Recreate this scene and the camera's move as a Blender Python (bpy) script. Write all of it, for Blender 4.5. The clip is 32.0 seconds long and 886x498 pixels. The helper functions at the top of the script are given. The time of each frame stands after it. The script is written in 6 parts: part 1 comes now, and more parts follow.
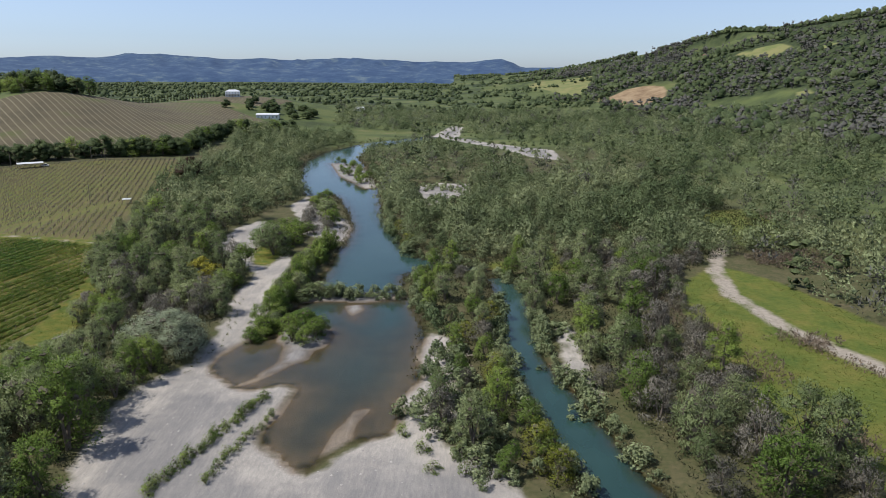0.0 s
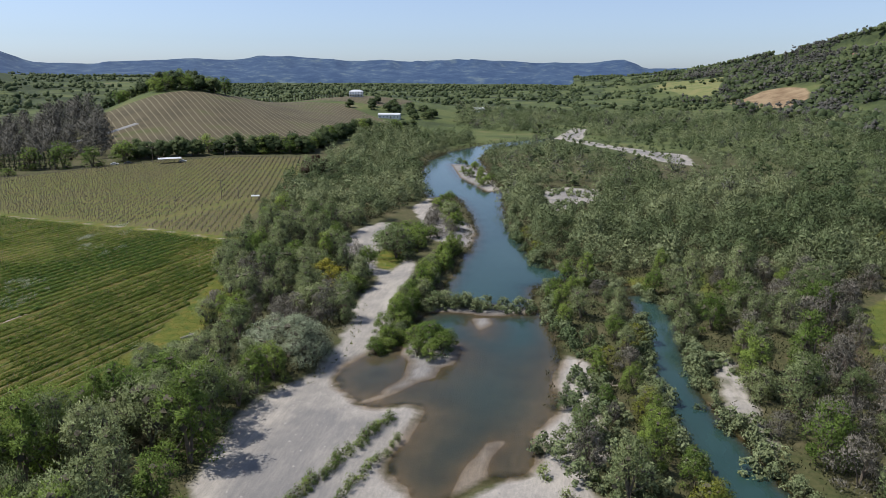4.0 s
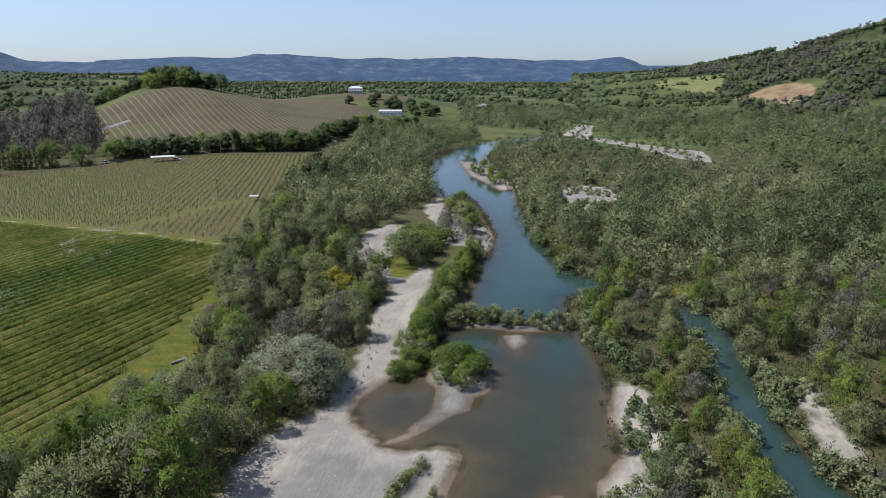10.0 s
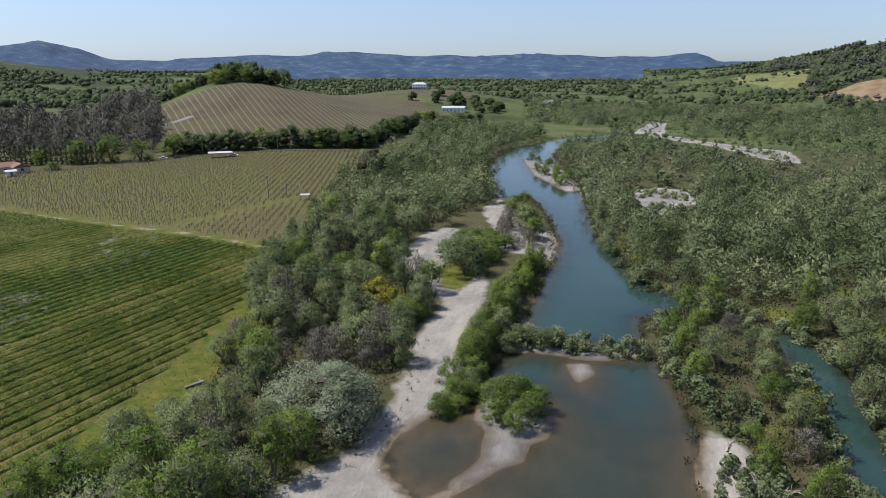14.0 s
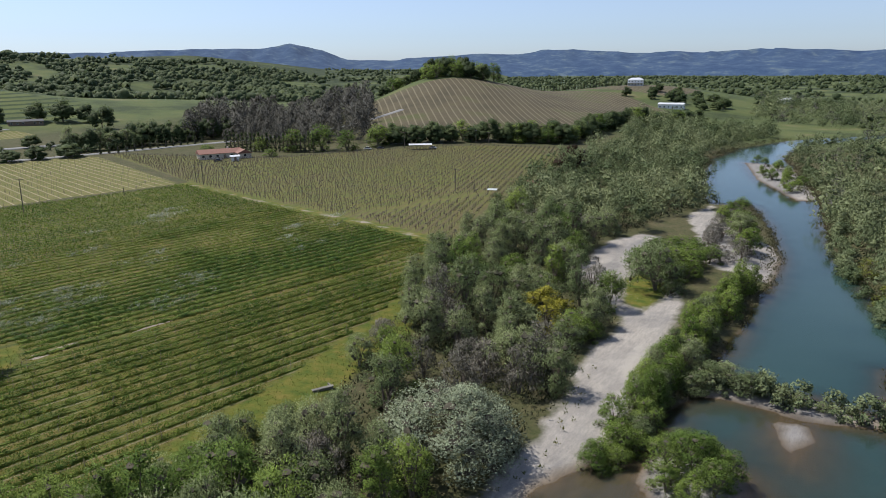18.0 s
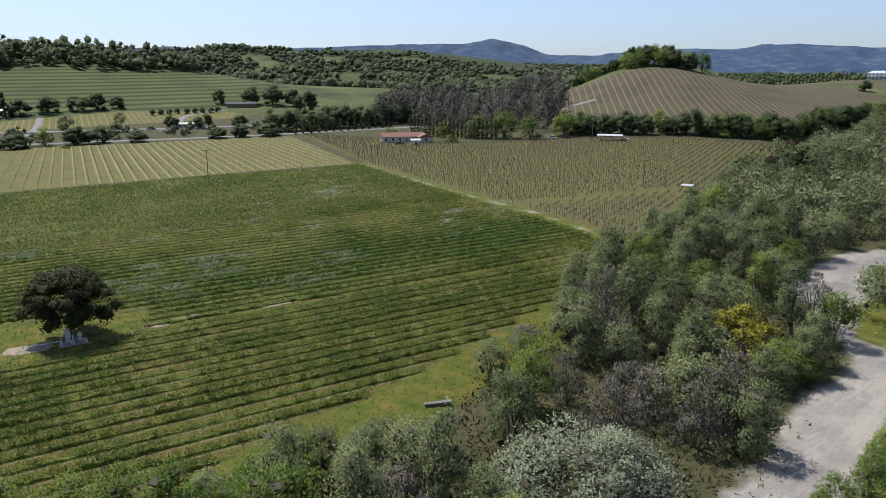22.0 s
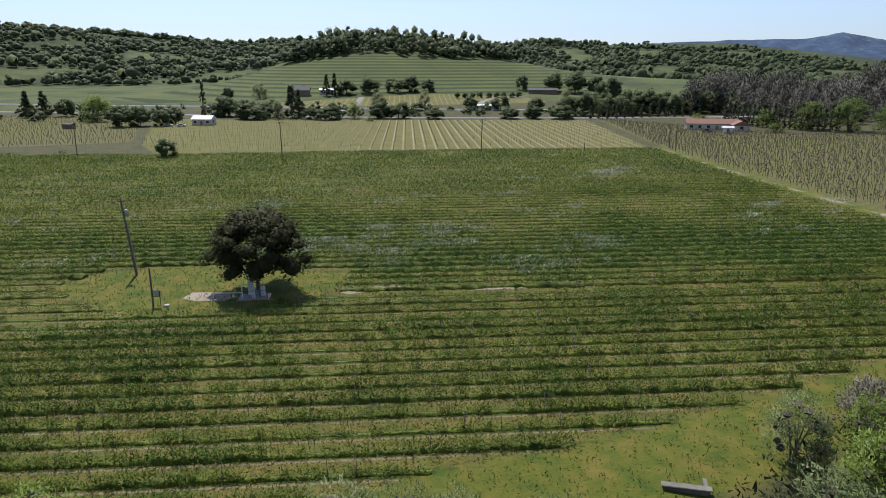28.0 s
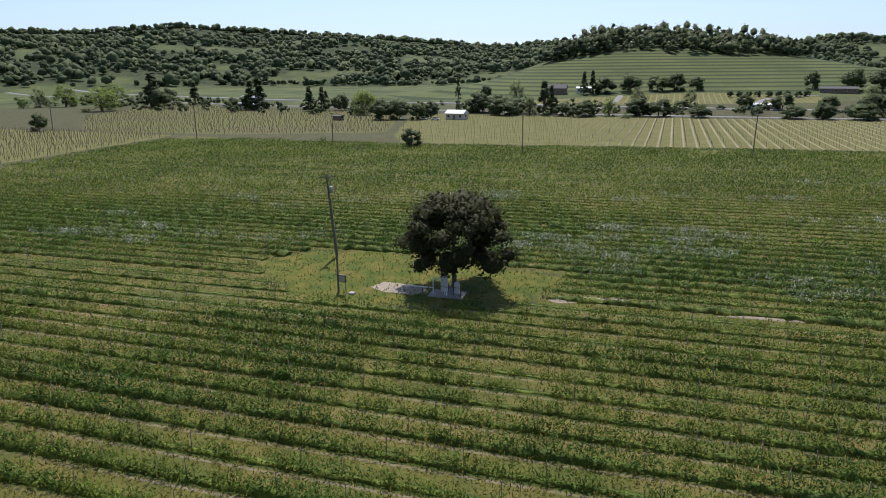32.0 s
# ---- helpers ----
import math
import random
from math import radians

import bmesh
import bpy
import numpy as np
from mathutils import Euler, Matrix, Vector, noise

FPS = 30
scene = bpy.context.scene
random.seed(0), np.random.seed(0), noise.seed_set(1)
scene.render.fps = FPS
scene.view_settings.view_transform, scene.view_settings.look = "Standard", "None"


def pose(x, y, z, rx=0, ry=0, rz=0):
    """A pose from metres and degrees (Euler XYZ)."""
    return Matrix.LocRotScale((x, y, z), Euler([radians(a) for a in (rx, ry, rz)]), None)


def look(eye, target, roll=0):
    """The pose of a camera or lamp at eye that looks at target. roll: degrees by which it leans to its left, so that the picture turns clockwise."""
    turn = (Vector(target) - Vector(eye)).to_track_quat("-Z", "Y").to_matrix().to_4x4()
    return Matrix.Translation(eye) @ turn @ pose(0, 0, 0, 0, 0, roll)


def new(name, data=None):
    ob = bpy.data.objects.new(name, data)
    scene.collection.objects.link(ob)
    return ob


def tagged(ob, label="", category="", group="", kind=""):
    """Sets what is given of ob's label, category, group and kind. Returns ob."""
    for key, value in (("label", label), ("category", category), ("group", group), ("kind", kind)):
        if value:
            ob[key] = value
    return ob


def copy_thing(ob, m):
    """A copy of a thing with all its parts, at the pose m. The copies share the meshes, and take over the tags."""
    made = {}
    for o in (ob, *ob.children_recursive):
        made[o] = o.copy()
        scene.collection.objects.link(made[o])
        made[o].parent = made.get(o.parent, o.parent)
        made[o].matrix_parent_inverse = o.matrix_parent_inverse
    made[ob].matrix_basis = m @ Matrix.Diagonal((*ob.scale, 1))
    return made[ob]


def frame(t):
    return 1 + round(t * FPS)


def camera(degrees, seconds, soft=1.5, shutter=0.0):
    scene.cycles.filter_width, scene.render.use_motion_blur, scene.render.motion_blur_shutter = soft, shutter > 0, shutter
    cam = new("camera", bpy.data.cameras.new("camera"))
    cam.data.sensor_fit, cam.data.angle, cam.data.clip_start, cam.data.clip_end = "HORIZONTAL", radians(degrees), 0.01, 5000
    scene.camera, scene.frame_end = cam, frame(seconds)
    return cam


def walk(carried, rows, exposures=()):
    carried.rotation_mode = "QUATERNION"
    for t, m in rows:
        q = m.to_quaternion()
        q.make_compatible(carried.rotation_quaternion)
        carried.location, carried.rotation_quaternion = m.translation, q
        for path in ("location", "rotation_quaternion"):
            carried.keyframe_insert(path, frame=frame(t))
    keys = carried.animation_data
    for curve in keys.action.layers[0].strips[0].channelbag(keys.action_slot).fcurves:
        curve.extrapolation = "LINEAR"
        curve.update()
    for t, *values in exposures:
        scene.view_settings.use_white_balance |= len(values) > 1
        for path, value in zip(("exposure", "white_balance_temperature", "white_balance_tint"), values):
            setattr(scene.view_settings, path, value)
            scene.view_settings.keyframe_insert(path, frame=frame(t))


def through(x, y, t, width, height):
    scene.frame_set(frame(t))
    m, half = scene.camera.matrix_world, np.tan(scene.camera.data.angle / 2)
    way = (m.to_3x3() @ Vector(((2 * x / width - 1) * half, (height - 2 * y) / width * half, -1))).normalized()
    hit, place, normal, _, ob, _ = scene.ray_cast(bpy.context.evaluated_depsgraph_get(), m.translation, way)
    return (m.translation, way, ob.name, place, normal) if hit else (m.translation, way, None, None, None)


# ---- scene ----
cam = camera(66.27, 32.0, soft=0.8)


def aim(x, y, z, yaw, pitch, roll):
    return pose(x, y, z, 90 + pitch, 0, yaw) @ pose(0, 0, 0, 0, 0, roll)


PATH = [
    (0, aim(0.00, -0.00, 54.66, -0.00, -14.56, 0.15)),
    (0.5, aim(-0.33, 1.81, 54.65, -0.01, -14.57, 0.22)),
    (1, aim(-0.94, 3.45, 54.66, -0.02, -14.58, 0.31)),
    (1.5, aim(-1.88, 4.89, 54.69, 2.58, -14.56, 0.26)),
    (2, aim(-2.49, 6.24, 54.69, 9.12, -14.52, 0.19)),
    (2.5, aim(-3.28, 7.75, 54.61, 9.56, -14.52, 0.18)),
    (3, aim(-4.39, 9.48, 54.41, 9.55, -14.52, 0.14)),
    (3.5, aim(-5.52, 11.08, 54.03, 9.56, -14.49, 0.11)),
    (5.5, aim(-9.31, 15.36, 51.36, 9.42, -14.46, 0.13)),
    (6, aim(-10.26, 16.40, 50.82, 9.36, -14.50, 0.19)),
    (6.5, aim(-11.25, 17.63, 50.59, 9.31, -14.49, 0.09)),
    (7, aim(-12.13, 19.00, 50.49, 9.30, -14.49, 0.04)),
    (7.5, aim(-12.80, 20.56, 50.41, 9.27, -14.51, 0.03)),
    (8, aim(-13.49, 22.33, 50.39, 9.24, -14.51, 0.04)),
    (8.5, aim(-14.14, 24.20, 50.41, 9.23, -14.53, -0.05)),
    (9, aim(-14.69, 26.24, 50.45, 9.29, -14.56, 0.00)),
    (9.5, aim(-15.43, 28.35, 50.54, 9.28, -14.60, -0.10)),
    (10, aim(-15.97, 30.49, 50.51, 9.29, -14.61, -0.06)),
    (10.5, aim(-16.54, 32.74, 50.40, 9.29, -14.62, -0.06)),
    (11, aim(-16.87, 34.99, 50.20, 9.31, -14.64, -0.02)),
    (11.5, aim(-17.26, 37.22, 49.93, 9.32, -14.65, -0.07)),
    (12, aim(-17.49, 39.53, 49.65, 9.35, -14.67, -0.04)),
    (12.5, aim(-17.61, 41.94, 49.43, 9.51, -14.72, -0.01)),
    (13, aim(-17.67, 44.40, 49.23, 10.28, -14.71, -0.15)),
    (13.5, aim(-17.66, 46.56, 48.84, 12.92, -14.76, -0.15)),
    (14, aim(-17.60, 49.00, 48.52, 14.79, -14.80, -0.26)),
    (14.5, aim(-17.56, 51.55, 48.24, 16.55, -14.82, -0.35)),
    (15, aim(-17.40, 54.10, 47.92, 20.60, -14.78, -0.56)),
    (15.5, aim(-17.49, 56.56, 47.53, 23.50, -14.79, -0.61)),
    (17.5, aim(-17.61, 66.01, 45.40, 30.99, -14.78, -0.79)),
    (18, aim(-17.81, 68.36, 44.70, 32.61, -14.77, -0.67)),
    (18.5, aim(-18.42, 70.61, 43.93, 33.89, -14.79, -0.54)),
    (19, aim(-19.04, 72.79, 43.16, 35.12, -14.83, -0.44)),
    (19.5, aim(-19.73, 74.96, 42.44, 36.39, -14.87, -0.35)),
    (20, aim(-20.67, 77.32, 41.68, 39.17, -14.90, -0.37)),
    (20.5, aim(-21.90, 79.75, 40.86, 41.81, -14.92, -0.25)),
    (21, aim(-23.17, 82.39, 40.01, 44.15, -14.93, -0.27)),
    (21.5, aim(-24.67, 84.95, 39.20, 46.45, -14.95, -0.30)),
    (22, aim(-26.31, 87.53, 38.34, 48.76, -14.95, -0.26)),
    (22.5, aim(-27.97, 90.02, 37.41, 50.99, -14.95, -0.31)),
    (23, aim(-29.78, 92.40, 36.57, 53.35, -14.97, -0.34)),
    (23.5, aim(-31.34, 94.55, 35.72, 55.88, -14.98, -0.37)),
    (24, aim(-32.98, 96.45, 34.79, 58.59, -15.00, -0.37)),
    (24.5, aim(-34.63, 98.33, 33.86, 61.36, -14.99, -0.29)),
    (25, aim(-36.27, 99.97, 32.93, 63.69, -15.03, -0.32)),
    (25.5, aim(-37.87, 101.45, 31.99, 65.95, -15.04, -0.29)),
    (27.5, aim(-45.20, 106.80, 28.27, 73.71, -15.08, 0.00)),
    (28, aim(-47.28, 107.98, 27.63, 74.02, -14.98, 0.06)),
    (28.5, aim(-49.14, 109.05, 27.09, 76.63, -14.91, -0.08)),
    (29, aim(-50.98, 110.02, 26.43, 79.59, -14.87, -0.15)),
    (29.5, aim(-52.77, 110.89, 25.73, 82.33, -14.82, -0.23)),
    (30, aim(-54.46, 111.60, 25.07, 84.55, -14.79, -0.32)),
    (30.5, aim(-56.25, 112.25, 24.51, 86.71, -14.78, -0.37)),
    (31, aim(-58.14, 112.76, 24.01, 89.12, -14.72, -0.42)),
    (31.5, aim(-60.18, 113.27, 23.43, 92.37, -14.67, -0.44)),
    (32, aim(-62.35, 113.63, 22.85, 95.48, -14.60, -0.44)),
]
walk(cam, PATH)

# ---------------------------------------------------------------- world, sun
SUN_YAW, SUN_EL = 94.0, 57.0
world = bpy.data.worlds.new("world")
scene.world = world
world.use_nodes = True
wn = world.node_tree.nodes
sky = wn.new("ShaderNodeTexSky")
sky.sky_type, sky.sun_disc = "NISHITA", False
sky.sun_elevation, sky.sun_rotation = radians(SUN_EL), radians(-SUN_YAW)
sky.altitude, sky.air_density, sky.dust_density, sky.ozone_density = 800.0, 1.0, 1.2, 3.5
haze = wn.new("ShaderNodeHueSaturation")
haze.inputs["Saturation"].default_value = 0.62
tone = wn.new("ShaderNodeMix")
tone.data_type, tone.blend_type = "RGBA", "MULTIPLY"
tone.inputs[0].default_value, tone.inputs[7].default_value = 1.0, (0.87, 0.98, 1.19, 1)
world.node_tree.links.new(sky.outputs[0], haze.inputs["Color"])
world.node_tree.links.new(haze.outputs[0], tone.inputs[6])
world.node_tree.links.new(tone.outputs[2], wn["Background"].inputs[0])
wn["Background"].inputs[1].default_value = 0.122
sun = new("sun", bpy.data.lights.new("sun", "SUN"))
sun.data.energy, sun.data.angle, sun.data.color = 5.0, radians(0.5), (1.0, 0.955, 0.89)
sun.matrix_world = look((-300 * math.sin(radians(SUN_YAW)), 300 * math.cos(radians(SUN_YAW)), 300 * math.tan(radians(SUN_EL))), (0, 0, 0))
scene.view_settings.exposure = 0.0

# ---------------------------------------------------------------- plan, in metres
WATER = -3.5
RIVER = [(-21.4, 90), (-24.9, 94), (-28.5, 96.5), (-29.6, 102), (-29, 106), (-28, 110), (-27.3, 117), (-29.1, 119.6), (-32.7, 118.8), (-37, 117.8), (-40.5, 119.5), (-44.5, 123.5),
         (-47, 127.7), (-46.4, 135), (-43, 142), (-39.5, 150), (-38, 160), (-36.5, 172), (-35.5, 185), (-35, 200), (-35.2, 216), (-33.7, 234), (-34.7, 256), (-42, 293),
         (-53, 330), (-66, 325), (-74, 345), (-88, 419), (-93, 461), (-88, 519), (-66, 580), (-20, 640), (0, 640), (-40, 580), (-58, 545), (-60, 480), (-47, 420),
         (-34.5, 354), (-31.7, 332), (-28.7, 306), (-25.3, 280), (-21.7, 262), (-16.8, 244), (-12.6, 225), (-8.2, 214.7), (1.5, 206.2), (12, 203.5), (18, 190), (13.6, 194.9), (2.3, 199.4), (-4.6, 198.3),
         (-11.6, 192), (-11.5, 183), (-10.7, 174), (-9.1, 169.7), (-7.1, 164), (-5.4, 156), (-4.1, 143.7), (-5.4, 134), (-4.5, 128), (-5.2, 119.5), (-8.4, 113.6), (-7.7, 107), (-8.8, 101.5),
         (-12.4, 100.3), (-16.6, 97.6), (-18.8, 94.3)]
SIDE_CHANNEL = [(70, -60), (44, 40), (29, 62), (20.9, 85.6), (19.2, 94.5), (17.1, 105), (15.7, 118), (14.3, 131), (13.9, 147), (15, 165), (14.5, 180), (14, 190), (18, 190), (22, 178), (22.2, 168), (20.5, 150),
                (20.8, 131), (23.4, 119), (25.7, 109), (27.9, 98), (29.5, 88), (36, 70), (58, 38), (88, -60)]
ISLETS = [[(-37.5, 142), (-37.5, 149), (-32, 152), (-26.5, 149), (-24.5, 143), (-26, 137.5), (-30, 133.5), (-34, 137)],
          [(-37.4, 117.6), (-34.9, 123), (-32.3, 126.5), (-28.7, 131.2), (-28.5, 137), (-35, 139), (-33.8, 131), (-36, 125.5), (-38.5, 120.5)],
          [(-25.6, 164.8), (-23.8, 167.5), (-19.8, 166.2), (-20, 157.8), (-21.1, 155.4), (-23.7, 159.4)], [(-37, 177), (-22, 175.4), (-10.5, 174), (-10.3, 171), (-21, 168), (-30, 169), (-38, 166)],
          [(-76, 452), (-60, 390), (-40, 345), (-33, 354), (-46, 414), (-57, 445)]]
SAND_LEFT = [(-50, 60), (-53.6, 84), (-56.5, 97.6), (-57.7, 110), (-58.2, 114.5), (-53.7, 123), (-51.2, 128.5), (-51.5, 144), (-52.4, 156), (-55.5, 173), (-54, 183), (-55, 190), (-60, 198), (-70, 204), (-77, 224),
             (-78, 250), (-73.5, 264), (-67, 262), (-62, 240), (-54, 222), (-47, 206), (-46.5, 191), (-45.4, 175), (-43.4, 162), (-42.7, 150), (-43, 140), (-47, 128), (-44, 122), (-37, 117), (-29, 119.5),
             (-28, 108), (-30, 98), (-24, 92), (-20, 88), (-12, 99), (-8, 101), (-6, 108), (-2, 105.6), (0, 95), (7, 95), (10, 88.7), (11, 83), (14, 60)]
SAND_MID = [(-67.5, 297), (-64, 318), (-58, 293), (-46, 274), (-37, 266), (-33.5, 250), (-35, 231), (-49, 236), (-58, 267)]
SAND_RIGHT = [(25.5, 146), (28, 149), (29.5, 147), (28.8, 128), (29.2, 114), (28, 111), (25.2, 126)]
SAND_BAR = [(-8.4, 113), (-6, 119), (-4, 121), (-4, 128), (-5.6, 134), (-3, 146.5), (1, 142), (3, 132), (2, 118), (4, 108), (0, 100), (-5, 107)]
SAND_FAR = [(-13, 350), (-1, 362), (14, 358), (14, 325), (4, 316), (-3, 298), (-6, 294), (-10.5, 317)]
SAND_FAR_B = [(-9, 640), (9, 760), (22, 740), (14, 620), (40, 573), (84, 520), (80, 455), (60, 480), (40, 540), (7, 596)]
TRACK = [(97, 60), (92, 110), (88, 125), (85, 136), (79, 148), (77, 171), (81, 193), (90, 215), (100, 232)]
MEADOW = [(62, 40), (62, 84), (56, 112), (58, 142), (62, 178), (84, 200), (96, 182), (104, 140), (130, 60)]
FIELD_A = [(-110, 212), (-144, 222), (-200, 232), (-256, 245), (-264, 215), (-272, 170), (-282, 90), (-300, 20), (-316, -8), (-226, -16), (-120, -26), (-74, -30), (-80, 40), (-84, 90),
           (-88, 118), (-89, 136), (-93, 160), (-98, 182)]
FIELD_B = [(-112, 220), (-146, 228), (-200, 237), (-258, 250), (-392, 296), (-336, 312), (-289, 326), (-259, 372), (-209, 412), (-166, 426), (-150, 380), (-134, 315), (-124, 262)]
FIELD_C = [(-262, 246), (-394, 288), (-404, 225), (-430, 130), (-455, 60), (-316, 71), (-290, 78), (-280, 150), (-272, 205)]
FIELD_E = [(-318, -14), (-226, -22), (-120, -33), (-140, -140), (-350, -120)]
FIELD_D = [(-330, 66), (-460, 52), (-500, -40), (-560, -140), (-440, -130), (-330, -60), (-322, 10)]
BELT = [(-105, 202), (-98, 182), (-89, 165), (-85, 150), (-79.5, 137), (-75.5, 127), (-74.5, 112), (-77, 104), (-82, 96), (-84, 55), (-51, 60), (-54.5, 84), (-57.5, 98), (-59, 113), (-54.5, 124), (-52.5, 129), (-52.5, 144), (-53.5, 156), (-57, 173), (-56, 189), (-61, 199),
        (-71, 206), (-79, 224), (-80, 250), (-76, 268), (-72, 300), (-64, 322), (-76, 345), (-92, 420), (-98, 470), (-92, 520), (-75, 590), (-200, 660), (-150, 480), (-140, 400), (-128, 300), (-114, 240)]


GLADES = [[(35, 241), (37, 215), (36, 188), (31, 185), (29, 207)], [(103, 282), (133, 290), (131, 248), (109, 221), (93, 234)], [(12, 206), (20, 204), (22, 196), (16, 194)]]
SAND_GRASS = [(-64, 217.5), (-58.5, 201.5), (-53, 197.5), (-52, 213), (-55.5, 225), (-62, 224)]


def inside(poly, x, y):
    hit = np.zeros(x.shape, bool)
    for (x0, y0), (x1, y1) in zip(poly, poly[1:] + poly[:1]):
        if y0 != y1:
            hit ^= ((y0 > y) != (y1 > y)) & (x < (x1 - x0) * (y - y0) / (y1 - y0) + x0)
    return hit


def line_far(line, x, y):
    best = np.full(x.shape, 1e9)
    for (x0, y0), (x1, y1) in zip(line, line[1:]):
        dx, dy = x1 - x0, y1 - y0
        k = np.clip(((x - x0) * dx + (y - y0) * dy) / (dx * dx + dy * dy), 0, 1)
        best = np.minimum(best, np.hypot(x - x0 - k * dx, y - y0 - k * dy))
    return best


def depth_in(poly, x, y):
    """Distance to the outline, positive inside."""
    d = line_far(poly + poly[:1], x, y)
    return np.where(inside(poly, x, y), d, -d)


def smooth(a, b, v):
    k = np.clip((v - a) / (b - a), 0, 1)
    return k * k * (3 - 2 * k)


def bump(x, y, cx, cy, high, sx, sy, turn=0.0):
    c, s = math.cos(radians(turn)), math.sin(radians(turn))
    u, v = (x - cx) * c + (y - cy) * s, -(x - cx) * s + (y - cy) * c
    return high * np.exp(-0.5 * ((u / sx) ** 2 + (v / sy) ** 2))


def waves(x, y, size, seed):
    """A cheap smooth noise, about -1 to 1."""
    r = np.random.RandomState(seed)
    out = 0 * x
    for k in range(7):
        a, f, p = r.uniform(0, 6.28), r.uniform(0.6, 1.9) * 6.28 / size, r.uniform(0, 6.28)
        out = out + np.sin(f * (x * math.cos(a) + y * math.sin(a)) + p + 1.3 * np.sin(0.6 * f * (y * math.cos(a) - x * math.sin(a)) + 2 * p))
    return out / 3.2


EDGE = [(-60, -200), (-74, 40), (-84, 110), (-92, 165), (-100, 205), (-116, 250), (-126, 300), (-140, 400), (-160, 500), (-190, 640), (-120, 800), (-60, 1000)]


def east_of_edge(x, y):
    """Metres east of the terrace edge above the river."""
    ys, xs = np.array([q[1] for q in EDGE], float), np.array([q[0] for q in EDGE], float)
    return x - np.interp(y, ys, xs)


# Far skyline: turn to the left of north, and rise above the level, in degrees; the hills stand at that distance.
SKY_NEAR = [(-60, 7.0), (-45, 6.0), (-33, 4.4), (-30, 4.0), (-27, 3.5), (-23.6, 3.5), (-19, 2.3), (-14.7, 1.4), (-10, 0.6), (-6, 0.2), (0, 0.0), (25, 0.0), (40, 0.2), (46, 1.0),
            (52, 1.7), (60, 1.6), (66, 1.85), (72, 1.5), (77, 1.4), (84, 2.2), (90, 2.0), (96, 2.6), (101, 2.9), (108, 3.3), (114, 3.6), (120, 3.1), (128, 3.0), (150, 4.0)]


def sky_near(yaw):
    return np.interp(yaw, [q[0] for q in SKY_NEAR], [q[1] for q in SKY_NEAR])


def ground_z(x, y):
    e = east_of_edge(x, y)
    z = -2.4 * smooth(0, 26, e) + 0.25 * waves(x, y, 60, 1) * smooth(-5, 20, e)
    # hills
    z = z + bump(x, y, -384, 632, 31, 50, 120, 33.5) + bump(x, y, -318, 672, 16, 62, 120, 33.5) + bump(x, y, -262, 890, 25, 90, 110)
    z = z + bump(x, y, -820, 205, 34, 112, 72) + bump(x, y, -830, 345, 36, 112, 92) + bump(x, y, -720, 560, 12, 130, 110)
    z = z + 0.009 * np.clip(-x - 450, 0, 600)
    yaw, r = np.degrees(np.arctan2(-(x + 30), y - 70)), np.hypot(x + 30, y - 70)
    yaw = np.where(yaw < -100, yaw + 360, yaw)
    dist = np.interp(yaw, [-60, -33, -15, 0, 40, 60, 100, 150], [900, 1500, 2300, 3000, 2600, 1900, 1700, 1500])
    top = np.tan(np.radians(sky_near(yaw))) * dist + np.interp(yaw, [-60, 30, 60, 95], [48, 30, 22, 8])
    rough = 0.9 + 0.10 * waves(x, y, 420, 5) + 0.03 * waves(x, y, 150, 6)
    k = smooth(0.46, 1.0, r / dist)
    z = z + np.where(sky_near(yaw) > 0.05, top, 0) * k * np.where(k < 0.97, rough, 1) * smooth(0.0, 0.3, k + 0.05)
    # river bed and banks
    side = depth_in(SIDE_CHANNEL, x, y)
    d = np.maximum(depth_in(RIVER, x, y), side)
    for islet in ISLETS:
        d = np.minimum(d, -depth_in(islet, x, y))
    d = d + 0.55 * waves(x, y, 8, 51) * smooth(-8, -1, d)
    near = smooth(-9, -0.5, d)
    z = z * (1 - near) + near * np.where(d > -1, WATER + 0.1, WATER + 0.1 + 0.12 * (-d - 1))
    pool = smooth(182, 138, y) * smooth(12, 4, x)
    ridge = np.exp(-0.5 * (line_far([(-17, 95), (-16.8, 102), (-14.4, 109.5)], x, y) / 1.7) ** 2)
    deep = 0.12 * smooth(-0.9, 0.6, d) + np.where(side > -1, 0.35 * (d + 1), 0.1 * (d + 1) * (1 - 0.7 * pool) + 0.9 * smooth(1.5, 8, d) * (1 - pool))
    deep = deep * (1 - 0.95 * ridge * pool)
    z = np.where(d > -1, WATER + 0.1 - deep, z)
    return z
# ---------------------------------------------------------------- materials


def material(name):
    m = bpy.data.materials.new(name)
    m.use_nodes = True
    t = m.node_tree
    return m, t.nodes, t.links, t.nodes["Principled BSDF"]


def node(ns, kind, **values):
    n = ns.new("ShaderNode" + kind)
    for key, v in values.items():
        n.inputs[key.replace("_", " ")].default_value = v
    return n


def noise_of(ns, ls, scale, detail=4.0, rough=0.6, space="Object"):
    co = ns.new("ShaderNodeTexCoord")
    n = node(ns, "TexNoise", Scale=scale, Detail=detail, Roughness=rough)
    ls.new(co.outputs[space], n.inputs["Vector"])
    return n.outputs["Fac"]


def ramp(ns, ls, fac, stops):
    r = ns.new("ShaderNodeValToRGB")
    while len(r.color_ramp.elements) < len(stops):
        r.color_ramp.elements.new(0.5)
    for e, (p, c) in zip(r.color_ramp.elements, stops):
        e.position, e.color = p, (*c, 1)
    ls.new(fac, r.inputs[0])
    return r.outputs[0]


